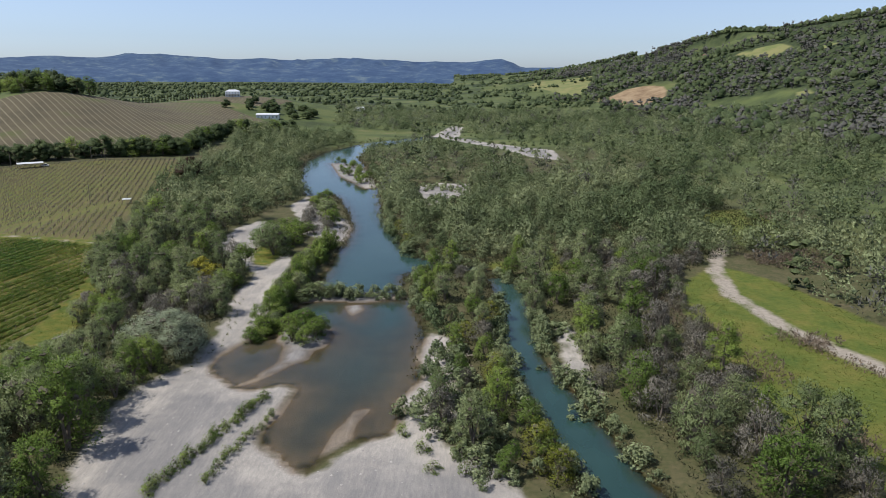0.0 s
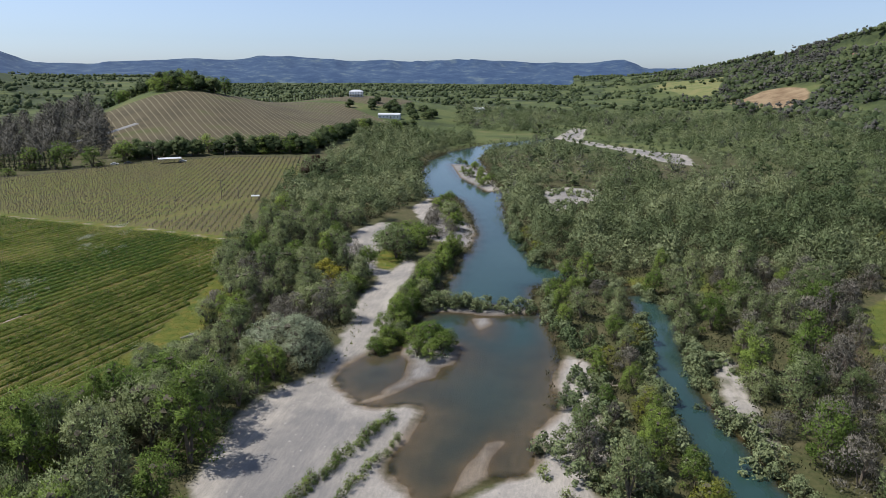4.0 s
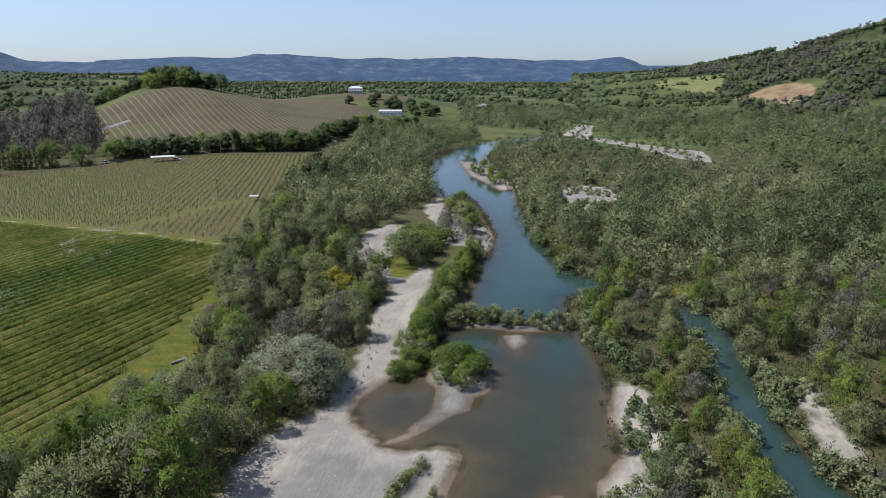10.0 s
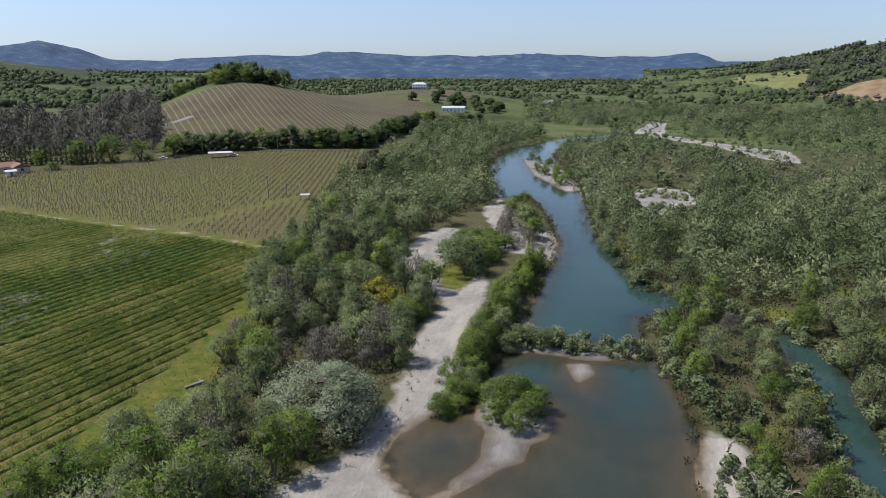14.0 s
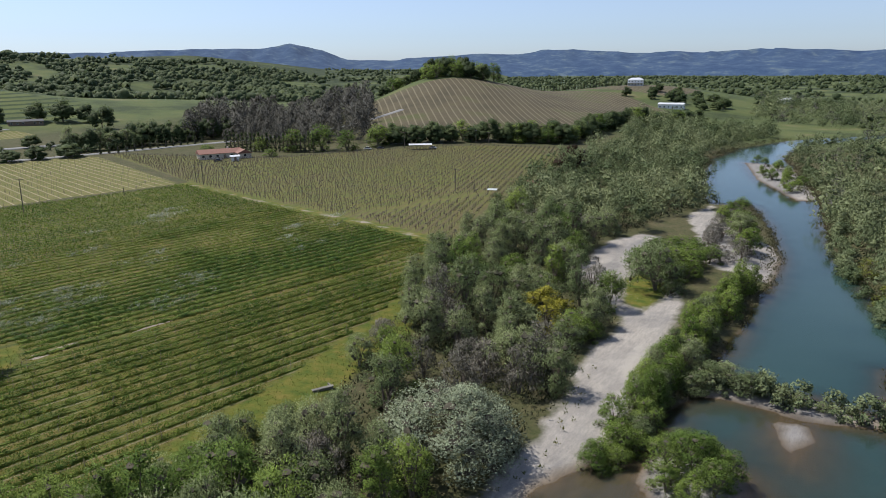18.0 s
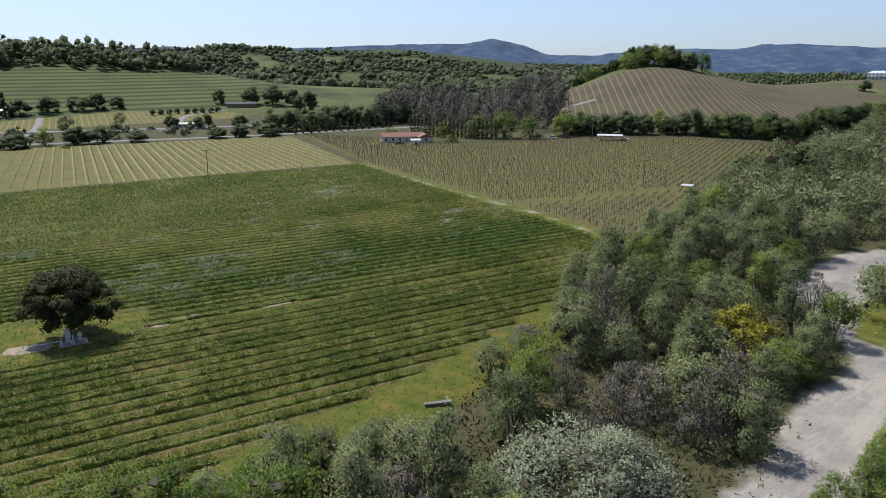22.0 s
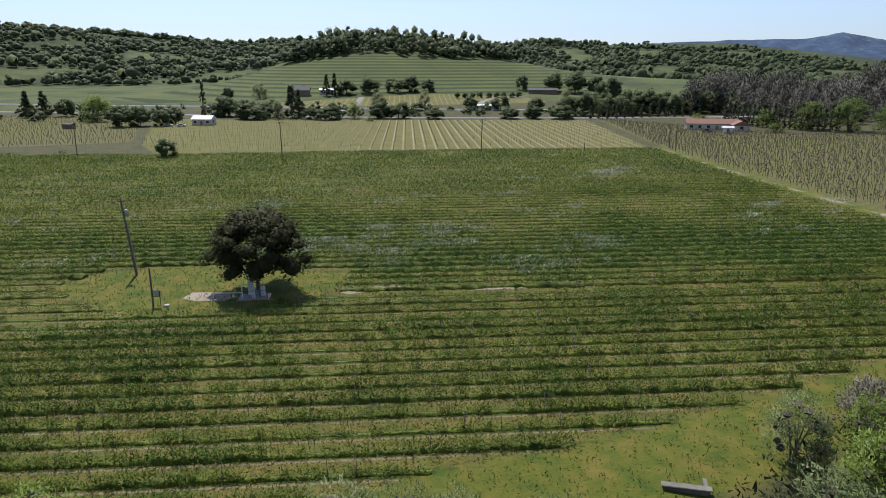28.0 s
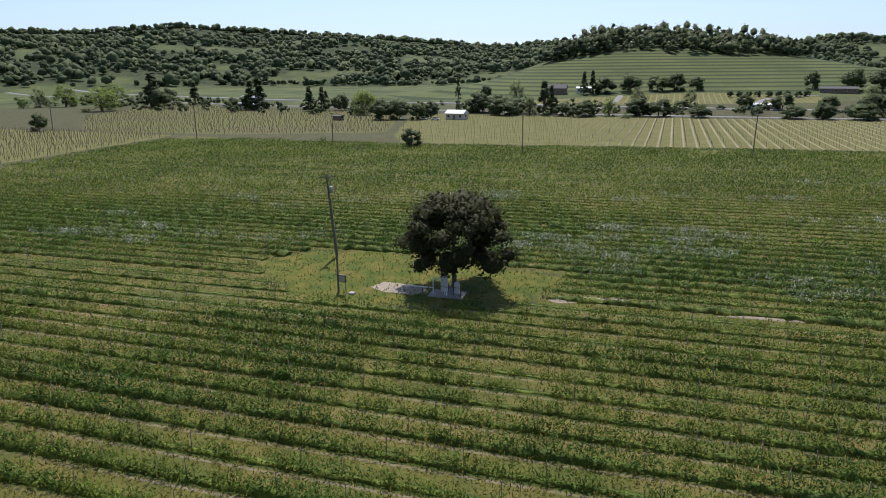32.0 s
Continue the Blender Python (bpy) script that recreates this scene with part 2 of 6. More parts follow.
def mixed(ns, ls, fac, a, b, blend="MIX"):
    m = ns.new("ShaderNodeMix")
    m.data_type, m.blend_type = "RGBA", blend
    for k, v in ((0, fac), (6, a), (7, b)):
        if isinstance(v, (int, float)):
            m.inputs[k].default_value = v
        elif isinstance(v, tuple):
            m.inputs[k].default_value = (*v, 1)
        else:
            ls.new(v, m.inputs[k])
    return m.outputs[2]


def calc(ns, ls, op, a, b=0.0, clamp=False):
    m = ns.new("ShaderNodeMath")
    m.operation, m.use_clamp = op, clamp
    for k, v in ((0, a), (1, b)):
        if isinstance(v, (int, float)):
            m.inputs[k].default_value = v
        else:
            ls.new(v, m.inputs[k])
    return m.outputs[0]


def attr(ns, name):
    a = ns.new("ShaderNodeAttribute")
    a.attribute_name = name
    return a


def bumped(ns, ls, shader, height, strength, distance=0.1):
    b = node(ns, "Bump", Strength=strength, Distance=distance)
    ls.new(height, b.inputs["Height"])
    ls.new(b.outputs[0], shader.inputs["Normal"])


def plain(name, colour, rough=0.7, metal=0.0, vary=0.25, scale=3.0):
    """Paint, wood or metal with grain and wear at two scales."""
    m, ns, ls, p = material(name)
    dark = tuple(c * (1 - vary) for c in colour)
    light = tuple(min(1, c * (1 + vary)) for c in colour)
    a = ramp(ns, ls, noise_of(ns, ls, scale), [(0.3, dark), (0.7, light)])
    c = mixed(ns, ls, 0.35, a, ramp(ns, ls, noise_of(ns, ls, scale * 9), [(0.3, dark), (0.7, light)]))
    ls.new(c, p.inputs["Base Color"])
    p.inputs["Roughness"].default_value, p.inputs["Metallic"].default_value = rough, metal
    return m


def foliage(name, dark, light, tint=None, spread=0.4, through=0.3, grain=7.0):
    """Leaves: the colour shifts from plant to plant and from clump to clump."""
    m, ns, ls, p = material(name)
    island = ns.new("ShaderNodeNewGeometry").outputs["Random Per Island"]
    if tint:
        one = attr(ns, tint).outputs["Fac"]
    else:
        one = ns.new("ShaderNodeObjectInfo").outputs["Random"]
    k = calc(ns, ls, "ADD", calc(ns, ls, "MULTIPLY", one, 0.74), calc(ns, ls, "MULTIPLY", island, 0.26))
    base = ramp(ns, ls, k, [(0.0, dark), (1.0, light)])
    wave = ramp(ns, ls, noise_of(ns, ls, 0.55), [(0.35, tuple(1 - spread for _ in range(3))), (0.65, (1, 1, 1))])
    base = mixed(ns, ls, 1.0, base, wave, "MULTIPLY")
    mottle = ramp(ns, ls, noise_of(ns, ls, grain, 2), [(0.4, (0.62, 0.62, 0.62)), (0.6, (1.22, 1.22, 1.22))])
    base = mixed(ns, ls, 1.0, base, mottle, "MULTIPLY")
    ls.new(base, p.inputs["Base Color"])
    p.inputs["Roughness"].default_value = 0.65
    p.inputs["Specular IOR Level"].default_value = 0.12
    t = ns.new("ShaderNodeBsdfTranslucent")
    ls.new(base, t.inputs[0])
    mix = ns.new("ShaderNodeMixShader")
    mix.inputs[0].default_value = through
    ls.new(p.outputs[0], mix.inputs[1])
    ls.new(t.outputs[0], mix.inputs[2])
    ls.new(mix.outputs[0], ns["Material Output"].inputs[0])
    return m


def edge_mask(ns, ls, name, wobble, soft=0.6):
    """From a distance attribute, a mask with a ragged edge."""
    d = attr(ns, name).outputs["Fac"]
    w = calc(ns, ls, "MULTIPLY", calc(ns, ls, "SUBTRACT", wobble, 0.5), 6.0)
    k = calc(ns, ls, "ADD", d, w)
    return calc(ns, ls, "ADD", calc(ns, ls, "MULTIPLY", k, soft), 0.5, True)


def stripes(ns, ls, yaw, spacing, width, wobble=None, shift=0.0):
    """Bands that run along a direction, so many metres apart."""
    xyz = ns.new("ShaderNodeSeparateXYZ")
    ls.new(ns.new("ShaderNodeNewGeometry").outputs["Position"], xyz.inputs[0])
    s = calc(ns, ls, "ADD", calc(ns, ls, "MULTIPLY", xyz.outputs[0], math.cos(radians(yaw)) / spacing), calc(ns, ls, "MULTIPLY", xyz.outputs[1], math.sin(radians(yaw)) / spacing))
    if wobble is not None:
        s = calc(ns, ls, "ADD", s, calc(ns, ls, "MULTIPLY", wobble, 0.35))
    k = calc(ns, ls, "ABSOLUTE", calc(ns, ls, "SUBTRACT", calc(ns, ls, "FRACT", calc(ns, ls, "ADD", s, 1000.5 + shift)), 0.5))
    return calc(ns, ls, "MULTIPLY", calc(ns, ls, "SUBTRACT", width / spacing / 2, k), spacing * 4.0, True)


def ground_material():
    m, ns, ls, p = material("ground")
    fine, mid, big = noise_of(ns, ls, 1.1, 6), noise_of(ns, ls, 0.16, 5), noise_of(ns, ls, 0.02, 4)
    grain = noise_of(ns, ls, 5.0, 3)
    soil = ramp(ns, ls, mid, [(0.3, (0.045, 0.06, 0.018)), (0.5, (0.075, 0.075, 0.032)), (0.7, (0.13, 0.105, 0.06))])
    scrub = ramp(ns, ls, fine, [(0.3, (0.03, 0.04, 0.014)), (0.7, (0.11, 0.095, 0.05))])
    c = mixed(ns, ls, 0.5, soil, scrub)
    grass = ramp(ns, ls, mid, [(0.3, (0.05, 0.088, 0.014)), (0.5, (0.095, 0.115, 0.02)), (0.66, (0.15, 0.135, 0.032))])
    grass = mixed(ns, ls, 0.4, grass, ramp(ns, ls, fine, [(0.3, (0.04, 0.06, 0.012)), (0.7, (0.14, 0.15, 0.035))]))
    straw = ramp(ns, ls, noise_of(ns, ls, 0.35, 6), [(0.35, (0.05, 0.085, 0.012)), (0.5, (0.1, 0.11, 0.016)), (0.64, (0.16, 0.13, 0.03))])
    grass = mixed(ns, ls, calc(ns, ls, "MULTIPLY", attr(ns, "dry").outputs["Fac"], 0.8), grass, straw)
    c = mixed(ns, ls, edge_mask(ns, ls, "sd_grass", mid), c, grass)
    hill = ramp(ns, ls, big, [(0.35, (0.045, 0.06, 0.024)), (0.5, (0.078, 0.1, 0.034)), (0.62, (0.1, 0.115, 0.04)), (0.72, (0.16, 0.14, 0.07))])
    hill = mixed(ns, ls, attr(ns, "wood").outputs["Fac"], hill, ramp(ns, ls, noise_of(ns, ls, 0.09, 4), [(0.35, (0.018, 0.03, 0.012)), (0.65, (0.055, 0.07, 0.028))]))
    c = mixed(ns, ls, attr(ns, "far").outputs["Fac"], c, hill)
    clear = ramp(ns, ls, noise_of(ns, ls, 0.03, 5), [(0.35, (0.11, 0.14, 0.045)), (0.6, (0.19, 0.18, 0.075))])
    c = mixed(ns, ls, edge_mask(ns, ls, "sd_clear", big, 0.2), c, clear)
    ochre = ramp(ns, ls, noise_of(ns, ls, 0.04, 6), [(0.35, (0.16, 0.105, 0.06)), (0.6, (0.27, 0.2, 0.12))])
    c = mixed(ns, ls, edge_mask(ns, ls, "sd_ochre", big, 0.2), c, ochre)
    crop = ramp(ns, ls, mid, [(0.3, (0.075, 0.1, 0.018)), (0.5, (0.135, 0.13, 0.027)), (0.7, (0.22, 0.165, 0.055))])
    crop = mixed(ns, ls, 0.3, crop, scrub)
    crop = mixed(ns, ls, calc(ns, ls, "MULTIPLY", stripes(ns, ls, -11.5, 2.75, 1.25, None), 0.85), crop, ramp(ns, ls, mid, [(0.3, (0.02, 0.05, 0.01)), (0.7, (0.05, 0.085, 0.018))]))
    bare = calc(ns, ls, "MULTIPLY", stripes(ns, ls, -11.5, 2.75, 0.42, None, -0.27), ramp(ns, ls, noise_of(ns, ls, 0.07, 5), [(0.42, (0.25, 0.25, 0.25)), (0.58, (1, 1, 1))]))
    crop = mixed(ns, ls, bare, crop, (0.25, 0.205, 0.15))
    c = mixed(ns, ls, edge_mask(ns, ls, "sd_crop", fine, 1.0), c, crop)
    vine = ramp(ns, ls, mid, [(0.3, (0.085, 0.115, 0.02)), (0.7, (0.17, 0.145, 0.042))])
    vine = mixed(ns, ls, 0.4, vine, ramp(ns, ls, fine, [(0.35, (0.045, 0.055, 0.018)), (0.65, (0.12, 0.095, 0.06))]))
    green_way = stripes(ns, ls, 18.0, 2.6, 1.3, fine)
    vine = mixed(ns, ls, ramp(ns, ls, noise_of(ns, ls, 0.014, 3), [(0.44, (0, 0, 0)), (0.56, (0.45, 0.45, 0.45))]), vine, mixed(ns, ls, fine, (0.06, 0.05, 0.03), (0.16, 0.11, 0.075)))
    vine = mixed(ns, ls, calc(ns, ls, "MULTIPLY", green_way, 0.6), vine, ramp(ns, ls, mid, [(0.3, (0.09, 0.12, 0.022)), (0.7, (0.15, 0.145, 0.04))]))
    c = mixed(ns, ls, edge_mask(ns, ls, "sd_vine", fine, 1.0), c, vine)
    mown = ramp(ns, ls, mid, [(0.3, (0.1, 0.11, 0.028)), (0.7, (0.165, 0.145, 0.055))])
    mown = mixed(ns, ls, calc(ns, ls, "MULTIPLY", stripes(ns, ls, 77.0, 3.9, 0.85, fine), attr(ns, "bold").outputs["Fac"]), mown, (0.29, 0.245, 0.155))
    c = mixed(ns, ls, edge_mask(ns, ls, "sd_mown", fine, 1.0), c, mown)
    slope = ramp(ns, ls, noise_of(ns, ls, 0.03, 4), [(0.35, (0.07, 0.06, 0.036)), (0.55, (0.095, 0.08, 0.048)), (0.7, (0.08, 0.085, 0.034))])
    slope = mixed(ns, ls, calc(ns, ls, "MULTIPLY", stripes(ns, ls, 40.0, 5.0, 1.3, noise_of(ns, ls, 0.012, 2)), 0.5), slope, (0.22, 0.19, 0.125))
    c = mixed(ns, ls, edge_mask(ns, ls, "sd_slope", mid, 0.5), c, slope)
    high = ns.new("ShaderNodeSeparateXYZ")
    ls.new(ns.new("ShaderNodeNewGeometry").outputs["Position"], high.inputs[0])
    step = calc(ns, ls, "FRACT", calc(ns, ls, "ADD", calc(ns, ls, "MULTIPLY", high.outputs[2], 0.36), calc(ns, ls, "MULTIPLY", mid, 0.1)))
    terrace = mixed(ns, ls, calc(ns, ls, "MULTIPLY", calc(ns, ls, "SUBTRACT", step, 0.5), 5.0, True), mixed(ns, ls, 0.5, hill, (0.105, 0.125, 0.036)), (0.032, 0.05, 0.016))
    c = mixed(ns, ls, edge_mask(ns, ls, "sd_terrace", mid, 0.4), c, terrace)
    track = ramp(ns, ls, fine, [(0.3, (0.22, 0.19, 0.15)), (0.7, (0.34, 0.3, 0.25))])
    c = mixed(ns, ls, edge_mask(ns, ls, "sd_track", mid), c, track)
    flow = node(ns, "TexNoise", Scale=1.0, Detail=6.0, Roughness=0.65)
    turn = ns.new("ShaderNodeMapping")
    turn.inputs["Rotation"].default_value = (0, 0, radians(12))
    turn.inputs["Scale"].default_value = (0.55, 0.11, 1)
    ls.new(ns.new("ShaderNodeTexCoord").outputs["Object"], turn.inputs[0])
    ls.new(turn.outputs[0], flow.inputs["Vector"])
    ripple = node(ns, "TexNoise", Scale=4.5, Detail=5.0, Roughness=0.7)
    ls.new(turn.outputs[0], ripple.inputs["Vector"])
    form = mixed(ns, ls, 0.45, mixed(ns, ls, 0.5, flow.outputs["Fac"], noise_of(ns, ls, 0.075, 6)), mixed(ns, ls, 0.35, ripple.outputs["Fac"], mid))
    sand = ramp(ns, ls, form, [(0.44, (0.14, 0.135, 0.131)), (0.49, (0.215, 0.2, 0.182)), (0.57, (0.37, 0.34, 0.298))])
    gravel = ramp(ns, ls, grain, [(0.35, (0.12, 0.114, 0.108)), (0.6, (0.33, 0.305, 0.27))])
    sand = mixed(ns, ls, 0.3, sand, gravel)
    thread = calc(ns, ls, "MULTIPLY", calc(ns, ls, "ADD", calc(ns, ls, "SUBTRACT", attr(ns, "sd_sand").outputs["Fac"], 2.2), calc(ns, ls, "MULTIPLY", calc(ns, ls, "SUBTRACT", noise_of(ns, ls, 0.09, 5), 0.5), 26.0)), 0.16, True)
    sand = mixed(ns, ls, calc(ns, ls, "MULTIPLY", thread, 0.95), mixed(ns, ls, 0.35, sand, (0.42, 0.385, 0.34)), mixed(ns, ls, 0.6, sand, (0.175, 0.17, 0.168)))
    c = mixed(ns, ls, edge_mask(ns, ls, "sd_sand", mid), c, sand)
    # wet and drowned ground, by its height over the water
    xyz = ns.new("ShaderNodeSeparateXYZ")
    ls.new(ns.new("ShaderNodeNewGeometry").outputs["Position"], xyz.inputs[0])
    over = calc(ns, ls, "SUBTRACT", xyz.outputs[2], WATER)
    river = edge_mask(ns, ls, "sd_wet", mid)
    wet = calc(ns, ls, "MULTIPLY", river, calc(ns, ls, "SUBTRACT", 1.0, calc(ns, ls, "MULTIPLY", over, 3.5), True))
    c = mixed(ns, ls, wet, c, mixed(ns, ls, 1.0, c, (0.5, 0.42, 0.33), "MULTIPLY"))
    deep = calc(ns, ls, "MULTIPLY", river, calc(ns, ls, "MULTIPLY", calc(ns, ls, "ADD", over, 0.1), -2.5, True))
    c = mixed(ns, ls, deep, c, ramp(ns, ls, mid, [(0.3, (0.1, 0.07, 0.045)), (0.7, (0.17, 0.12, 0.08))]))
    ls.new(c, p.inputs["Base Color"])
    p.inputs["Roughness"].default_value = 0.95
    p.inputs["Specular IOR Level"].default_value = 0.2
    bumped(ns, ls, p, mixed(ns, ls, 0.4, mixed(ns, ls, 0.4, fine, grain), flow.outputs["Fac"]), 0.7, 0.4)
    return m


def water_material():
    """Silty water: the deeper it stands, the less of the bed shows through."""
    m, ns, ls, p = material("water")
    tone = ramp(ns, ls, noise_of(ns, ls, 0.03, 3), [(0.35, (0.02, 0.05, 0.046)), (0.65, (0.03, 0.066, 0.06))])
    ls.new(tone, p.inputs["Base Color"])
    p.inputs["Roughness"].default_value = 0.08
    p.inputs["IOR"].default_value = 1.33
    a, b = noise_of(ns, ls, 0.9, 4), noise_of(ns, ls, 0.2, 3)
    bumped(ns, ls, p, mixed(ns, ls, 0.5, a, b), 0.25, 0.12)
    clear = ns.new("ShaderNodeBsdfTransparent")
    clear.inputs[0].default_value = (0.82, 0.8, 0.72, 1)
    gloss = node(ns, "BsdfGlossy", Roughness=0.08)
    film = ns.new("ShaderNodeMixShader")
    fres = node(ns, "Fresnel", IOR=1.33)
    ls.new(fres.outputs[0], film.inputs[0])
    ls.new(clear.outputs[0], film.inputs[1])
    ls.new(gloss.outputs[0], film.inputs[2])
    murk = calc(ns, ls, "SUBTRACT", 1.0, calc(ns, ls, "POWER", 0.16, calc(ns, ls, "MAXIMUM", attr(ns, "depth").outputs["Fac"], 0.0)))
    mix = ns.new("ShaderNodeMixShader")
    ls.new(murk, mix.inputs[0])
    ls.new(film.outputs[0], mix.inputs[1])
    ls.new(p.outputs[0], mix.inputs[2])
    ls.new(mix.outputs[0], ns["Material Output"].inputs[0])
    return m


GROUND, WATER_MAT = ground_material(), water_material()
BARK = plain("bark", (0.13, 0.105, 0.08), 0.9, vary=0.4, scale=6)
# Dark crown cores: shade among the leaves is put into this colour.
CROWN_SHADE = plain("inner_twigs", (0.07, 0.062, 0.042), 0.95, vary=0.4, scale=3)
TIMBER = plain("weathered_timber", (0.16, 0.13, 0.1), 0.85, vary=0.35, scale=5)
WILLOW = foliage("willow_leaves", (0.125, 0.18, 0.07), (0.36, 0.415, 0.2), spread=0.42, through=0.34)
GREEN = foliage("fresh_leaves", (0.095, 0.17, 0.034), (0.3, 0.395, 0.09), spread=0.42, through=0.36)
GREY = foliage("silver_leaves", (0.29, 0.35, 0.215), (0.385, 0.44, 0.295), spread=0.35, through=0.35)
DARK = foliage("oak_leaves", (0.05, 0.08, 0.03), (0.125, 0.165, 0.062))
BARE = foliage("bare_twigs", (0.13, 0.128, 0.105), (0.27, 0.25, 0.21), through=0.2)
LIME = foliage("lime_leaves", (0.17, 0.2, 0.03), (0.3, 0.31, 0.055))
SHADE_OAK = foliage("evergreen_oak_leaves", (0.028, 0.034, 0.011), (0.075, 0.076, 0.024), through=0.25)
YELLOW = foliage("yellow_leaves", (0.3, 0.29, 0.035), (0.42, 0.385, 0.065))
RUST = foliage("rust_leaves", (0.045, 0.03, 0.016), (0.085, 0.05, 0.026))
FAR_LEAF = foliage("far_leaves", (0.09, 0.135, 0.056), (0.325, 0.37, 0.19), tint="tint", spread=0.5, through=0.25, grain=3.5)
FAR_OAK = foliage("far_oak_leaves", (0.055, 0.085, 0.036), (0.16, 0.198, 0.088), tint="tint", spread=0.35, grain=1.5)
CROP = foliage("crop_leaves", (0.042, 0.118, 0.026), (0.235, 0.295, 0.05), tint="tint", through=0.38)
FAR_BARE = foliage("far_bare_twigs", (0.095, 0.096, 0.084), (0.155, 0.153, 0.135), tint="tint", through=0.15, grain=3.0)
REED = foliage("dry_reeds", (0.2, 0.155, 0.11), (0.33, 0.26, 0.19), tint="tint")


# ---------------------------------------------------------------- mesh helpers


def raw(name, verts, faces, mat, parent=None, label="", tint=None, flat=True, soft=None):
    """One mesh object from an array of points and an array of quads or triangles; soft gives foliage its rounded normals."""
    me = bpy.data.meshes.new(name)
    verts, faces = np.asarray(verts, np.float32), np.asarray(faces, np.int32)
    if soft is not None:
        soft = np.asarray(soft, np.float32)
        a, b, c = verts[faces[:, 0]], verts[faces[:, 1]], verts[faces[:, 2]]
        turned = (np.cross(b - a, c - a) * soft[faces[:, 0]]).sum(1) < 0
        faces = np.where(turned[:, None], faces[:, ::-1], faces)
    n, k = faces.shape
    me.vertices.add(len(verts))
    me.vertices.foreach_set("co", verts.ravel())
    me.loops.add(n * k)
    me.loops.foreach_set("vertex_index", faces.ravel())
    me.polygons.add(n)
    me.polygons.foreach_set("loop_start", np.arange(0, n * k, k, dtype=np.int32))
    if tint is not None:
        me.attributes.new("tint", "FLOAT", "POINT").data.foreach_set("value", np.asarray(tint, np.float32))
    me.update(calc_edges=True)
    if not flat:
        me.polygons.foreach_set("use_smooth", np.ones(n, bool))
    if soft is not None:
        me.attributes.new("custom_normal", "FLOAT_VECTOR", "POINT").data.foreach_set("vector", soft.ravel())
    me.materials.append(mat)
    ob = new(name, me)
    ob.parent = parent
    if label:
        ob["label"] = label
    return ob


def part(name, bm, mat, parent, label=""):
    me = bpy.data.meshes.new(name)
    bm.to_mesh(me)
    bm.free()
    me.materials.append(mat)
    ob = new(name, me)
    ob.parent = parent
    if label:
        ob["label"] = label
    return ob


def leaves(centres, size, rng, out=None, long=1.0):
    """Small leaf clumps as quads at the given places; each turned at random, leaning to the way out."""
    n = len(centres)
    nor = rng.normal(size=(n, 3))
    if out is not None:
        nor = nor * 0.75 + out
    nor[:, 2] += 0.7
    nor /= np.linalg.norm(nor, axis=1)[:, None] + 1e-9
    a = np.cross(nor, rng.normal(size=(n, 3)))
    a /= np.linalg.norm(a, axis=1)[:, None] + 1e-9
    b = np.cross(nor, a)
    s = size * rng.uniform(0.55, 1.25, (n, 1))
    a, b = a * s * long, b * s * rng.uniform(0.45, 0.8, (n, 1))
    bend = nor * s * 0.25
    v = np.stack([centres - a, centres - b * 0.9 + bend, centres + a, centres + b + bend], 1).reshape(-1, 3)
    return v, np.arange(4 * n).reshape(-1, 4)


def sprays(centres, size, rng, out=None):
    """The same as single triangles, for crowns of many fine leaves."""
    n = len(centres)
    nor = rng.normal(size=(n, 3))
    if out is not None:
        nor = nor * 0.6 + out
    nor[:, 2] += 0.6
    nor /= np.linalg.norm(nor, axis=1)[:, None] + 1e-9
    a = np.cross(nor, rng.normal(size=(n, 3)))
    a /= np.linalg.norm(a, axis=1)[:, None] + 1e-9
    b = np.cross(nor, a)
    s = size * rng.uniform(0.6, 1.3, (n, 1))
    v = np.stack([centres + a * s, centres - a * s * 0.6 + b * s * 0.75, centres - a * s * 0.6 - b * s * 0.75], 1).reshape(-1, 3)
    return v, np.arange(3 * n).reshape(-1, 3)


def strokes(centres, size, rng, out):
    """Slim upright shoots, for willows and leafless branches."""
    n = len(centres)
    d = out * 0.7 + rng.normal(size=(n, 3)) * 0.5 + (0, 0, 0.6)
    d /= np.linalg.norm(d, axis=1)[:, None] + 1e-9
    w = np.cross(d, rng.normal(size=(n, 3)))
    w /= np.linalg.norm(w, axis=1)[:, None] + 1e-9
    s = size * rng.uniform(0.6, 1.4, (n, 1))
    v = np.stack([centres - w * s * 0.2, centres + w * s * 0.2, centres + d * s], 1).reshape(-1, 3)
    return v, np.arange(3 * n).reshape(-1, 3)


def tube(points, radii, sides=6):
    """Points and quads of a tapered tube along a line of points."""
    pts = np.asarray(points, float)
    verts, faces = [], []
    for i, p in enumerate(pts):
        d = pts[min(i + 1, len(pts) - 1)] - pts[max(i - 1, 0)]
        d = d / (np.linalg.norm(d) + 1e-9)
        u = np.cross(d, (0.31, 0.95, 0.1))
        u /= np.linalg.norm(u) + 1e-9
        w = np.cross(d, u)
        for k in range(sides):
            g = 2 * math.pi * k / sides
            verts.append(p + radii[i] * (math.cos(g) * u + math.sin(g) * w))
    for i in range(len(pts) - 1):
        for k in range(sides):
            q = (k + 1) % sides
            faces.append((i * sides + k, i * sides + q, (i + 1) * sides + q, (i + 1) * sides + k))
    return np.array(verts), np.array(faces)


def joined(pieces):
    vs, fs, n = [], [], 0
    for v, f in pieces:
        vs.append(v)
        fs.append(f + n)
        n += len(v)
    return np.concatenate(vs), np.concatenate(fs)


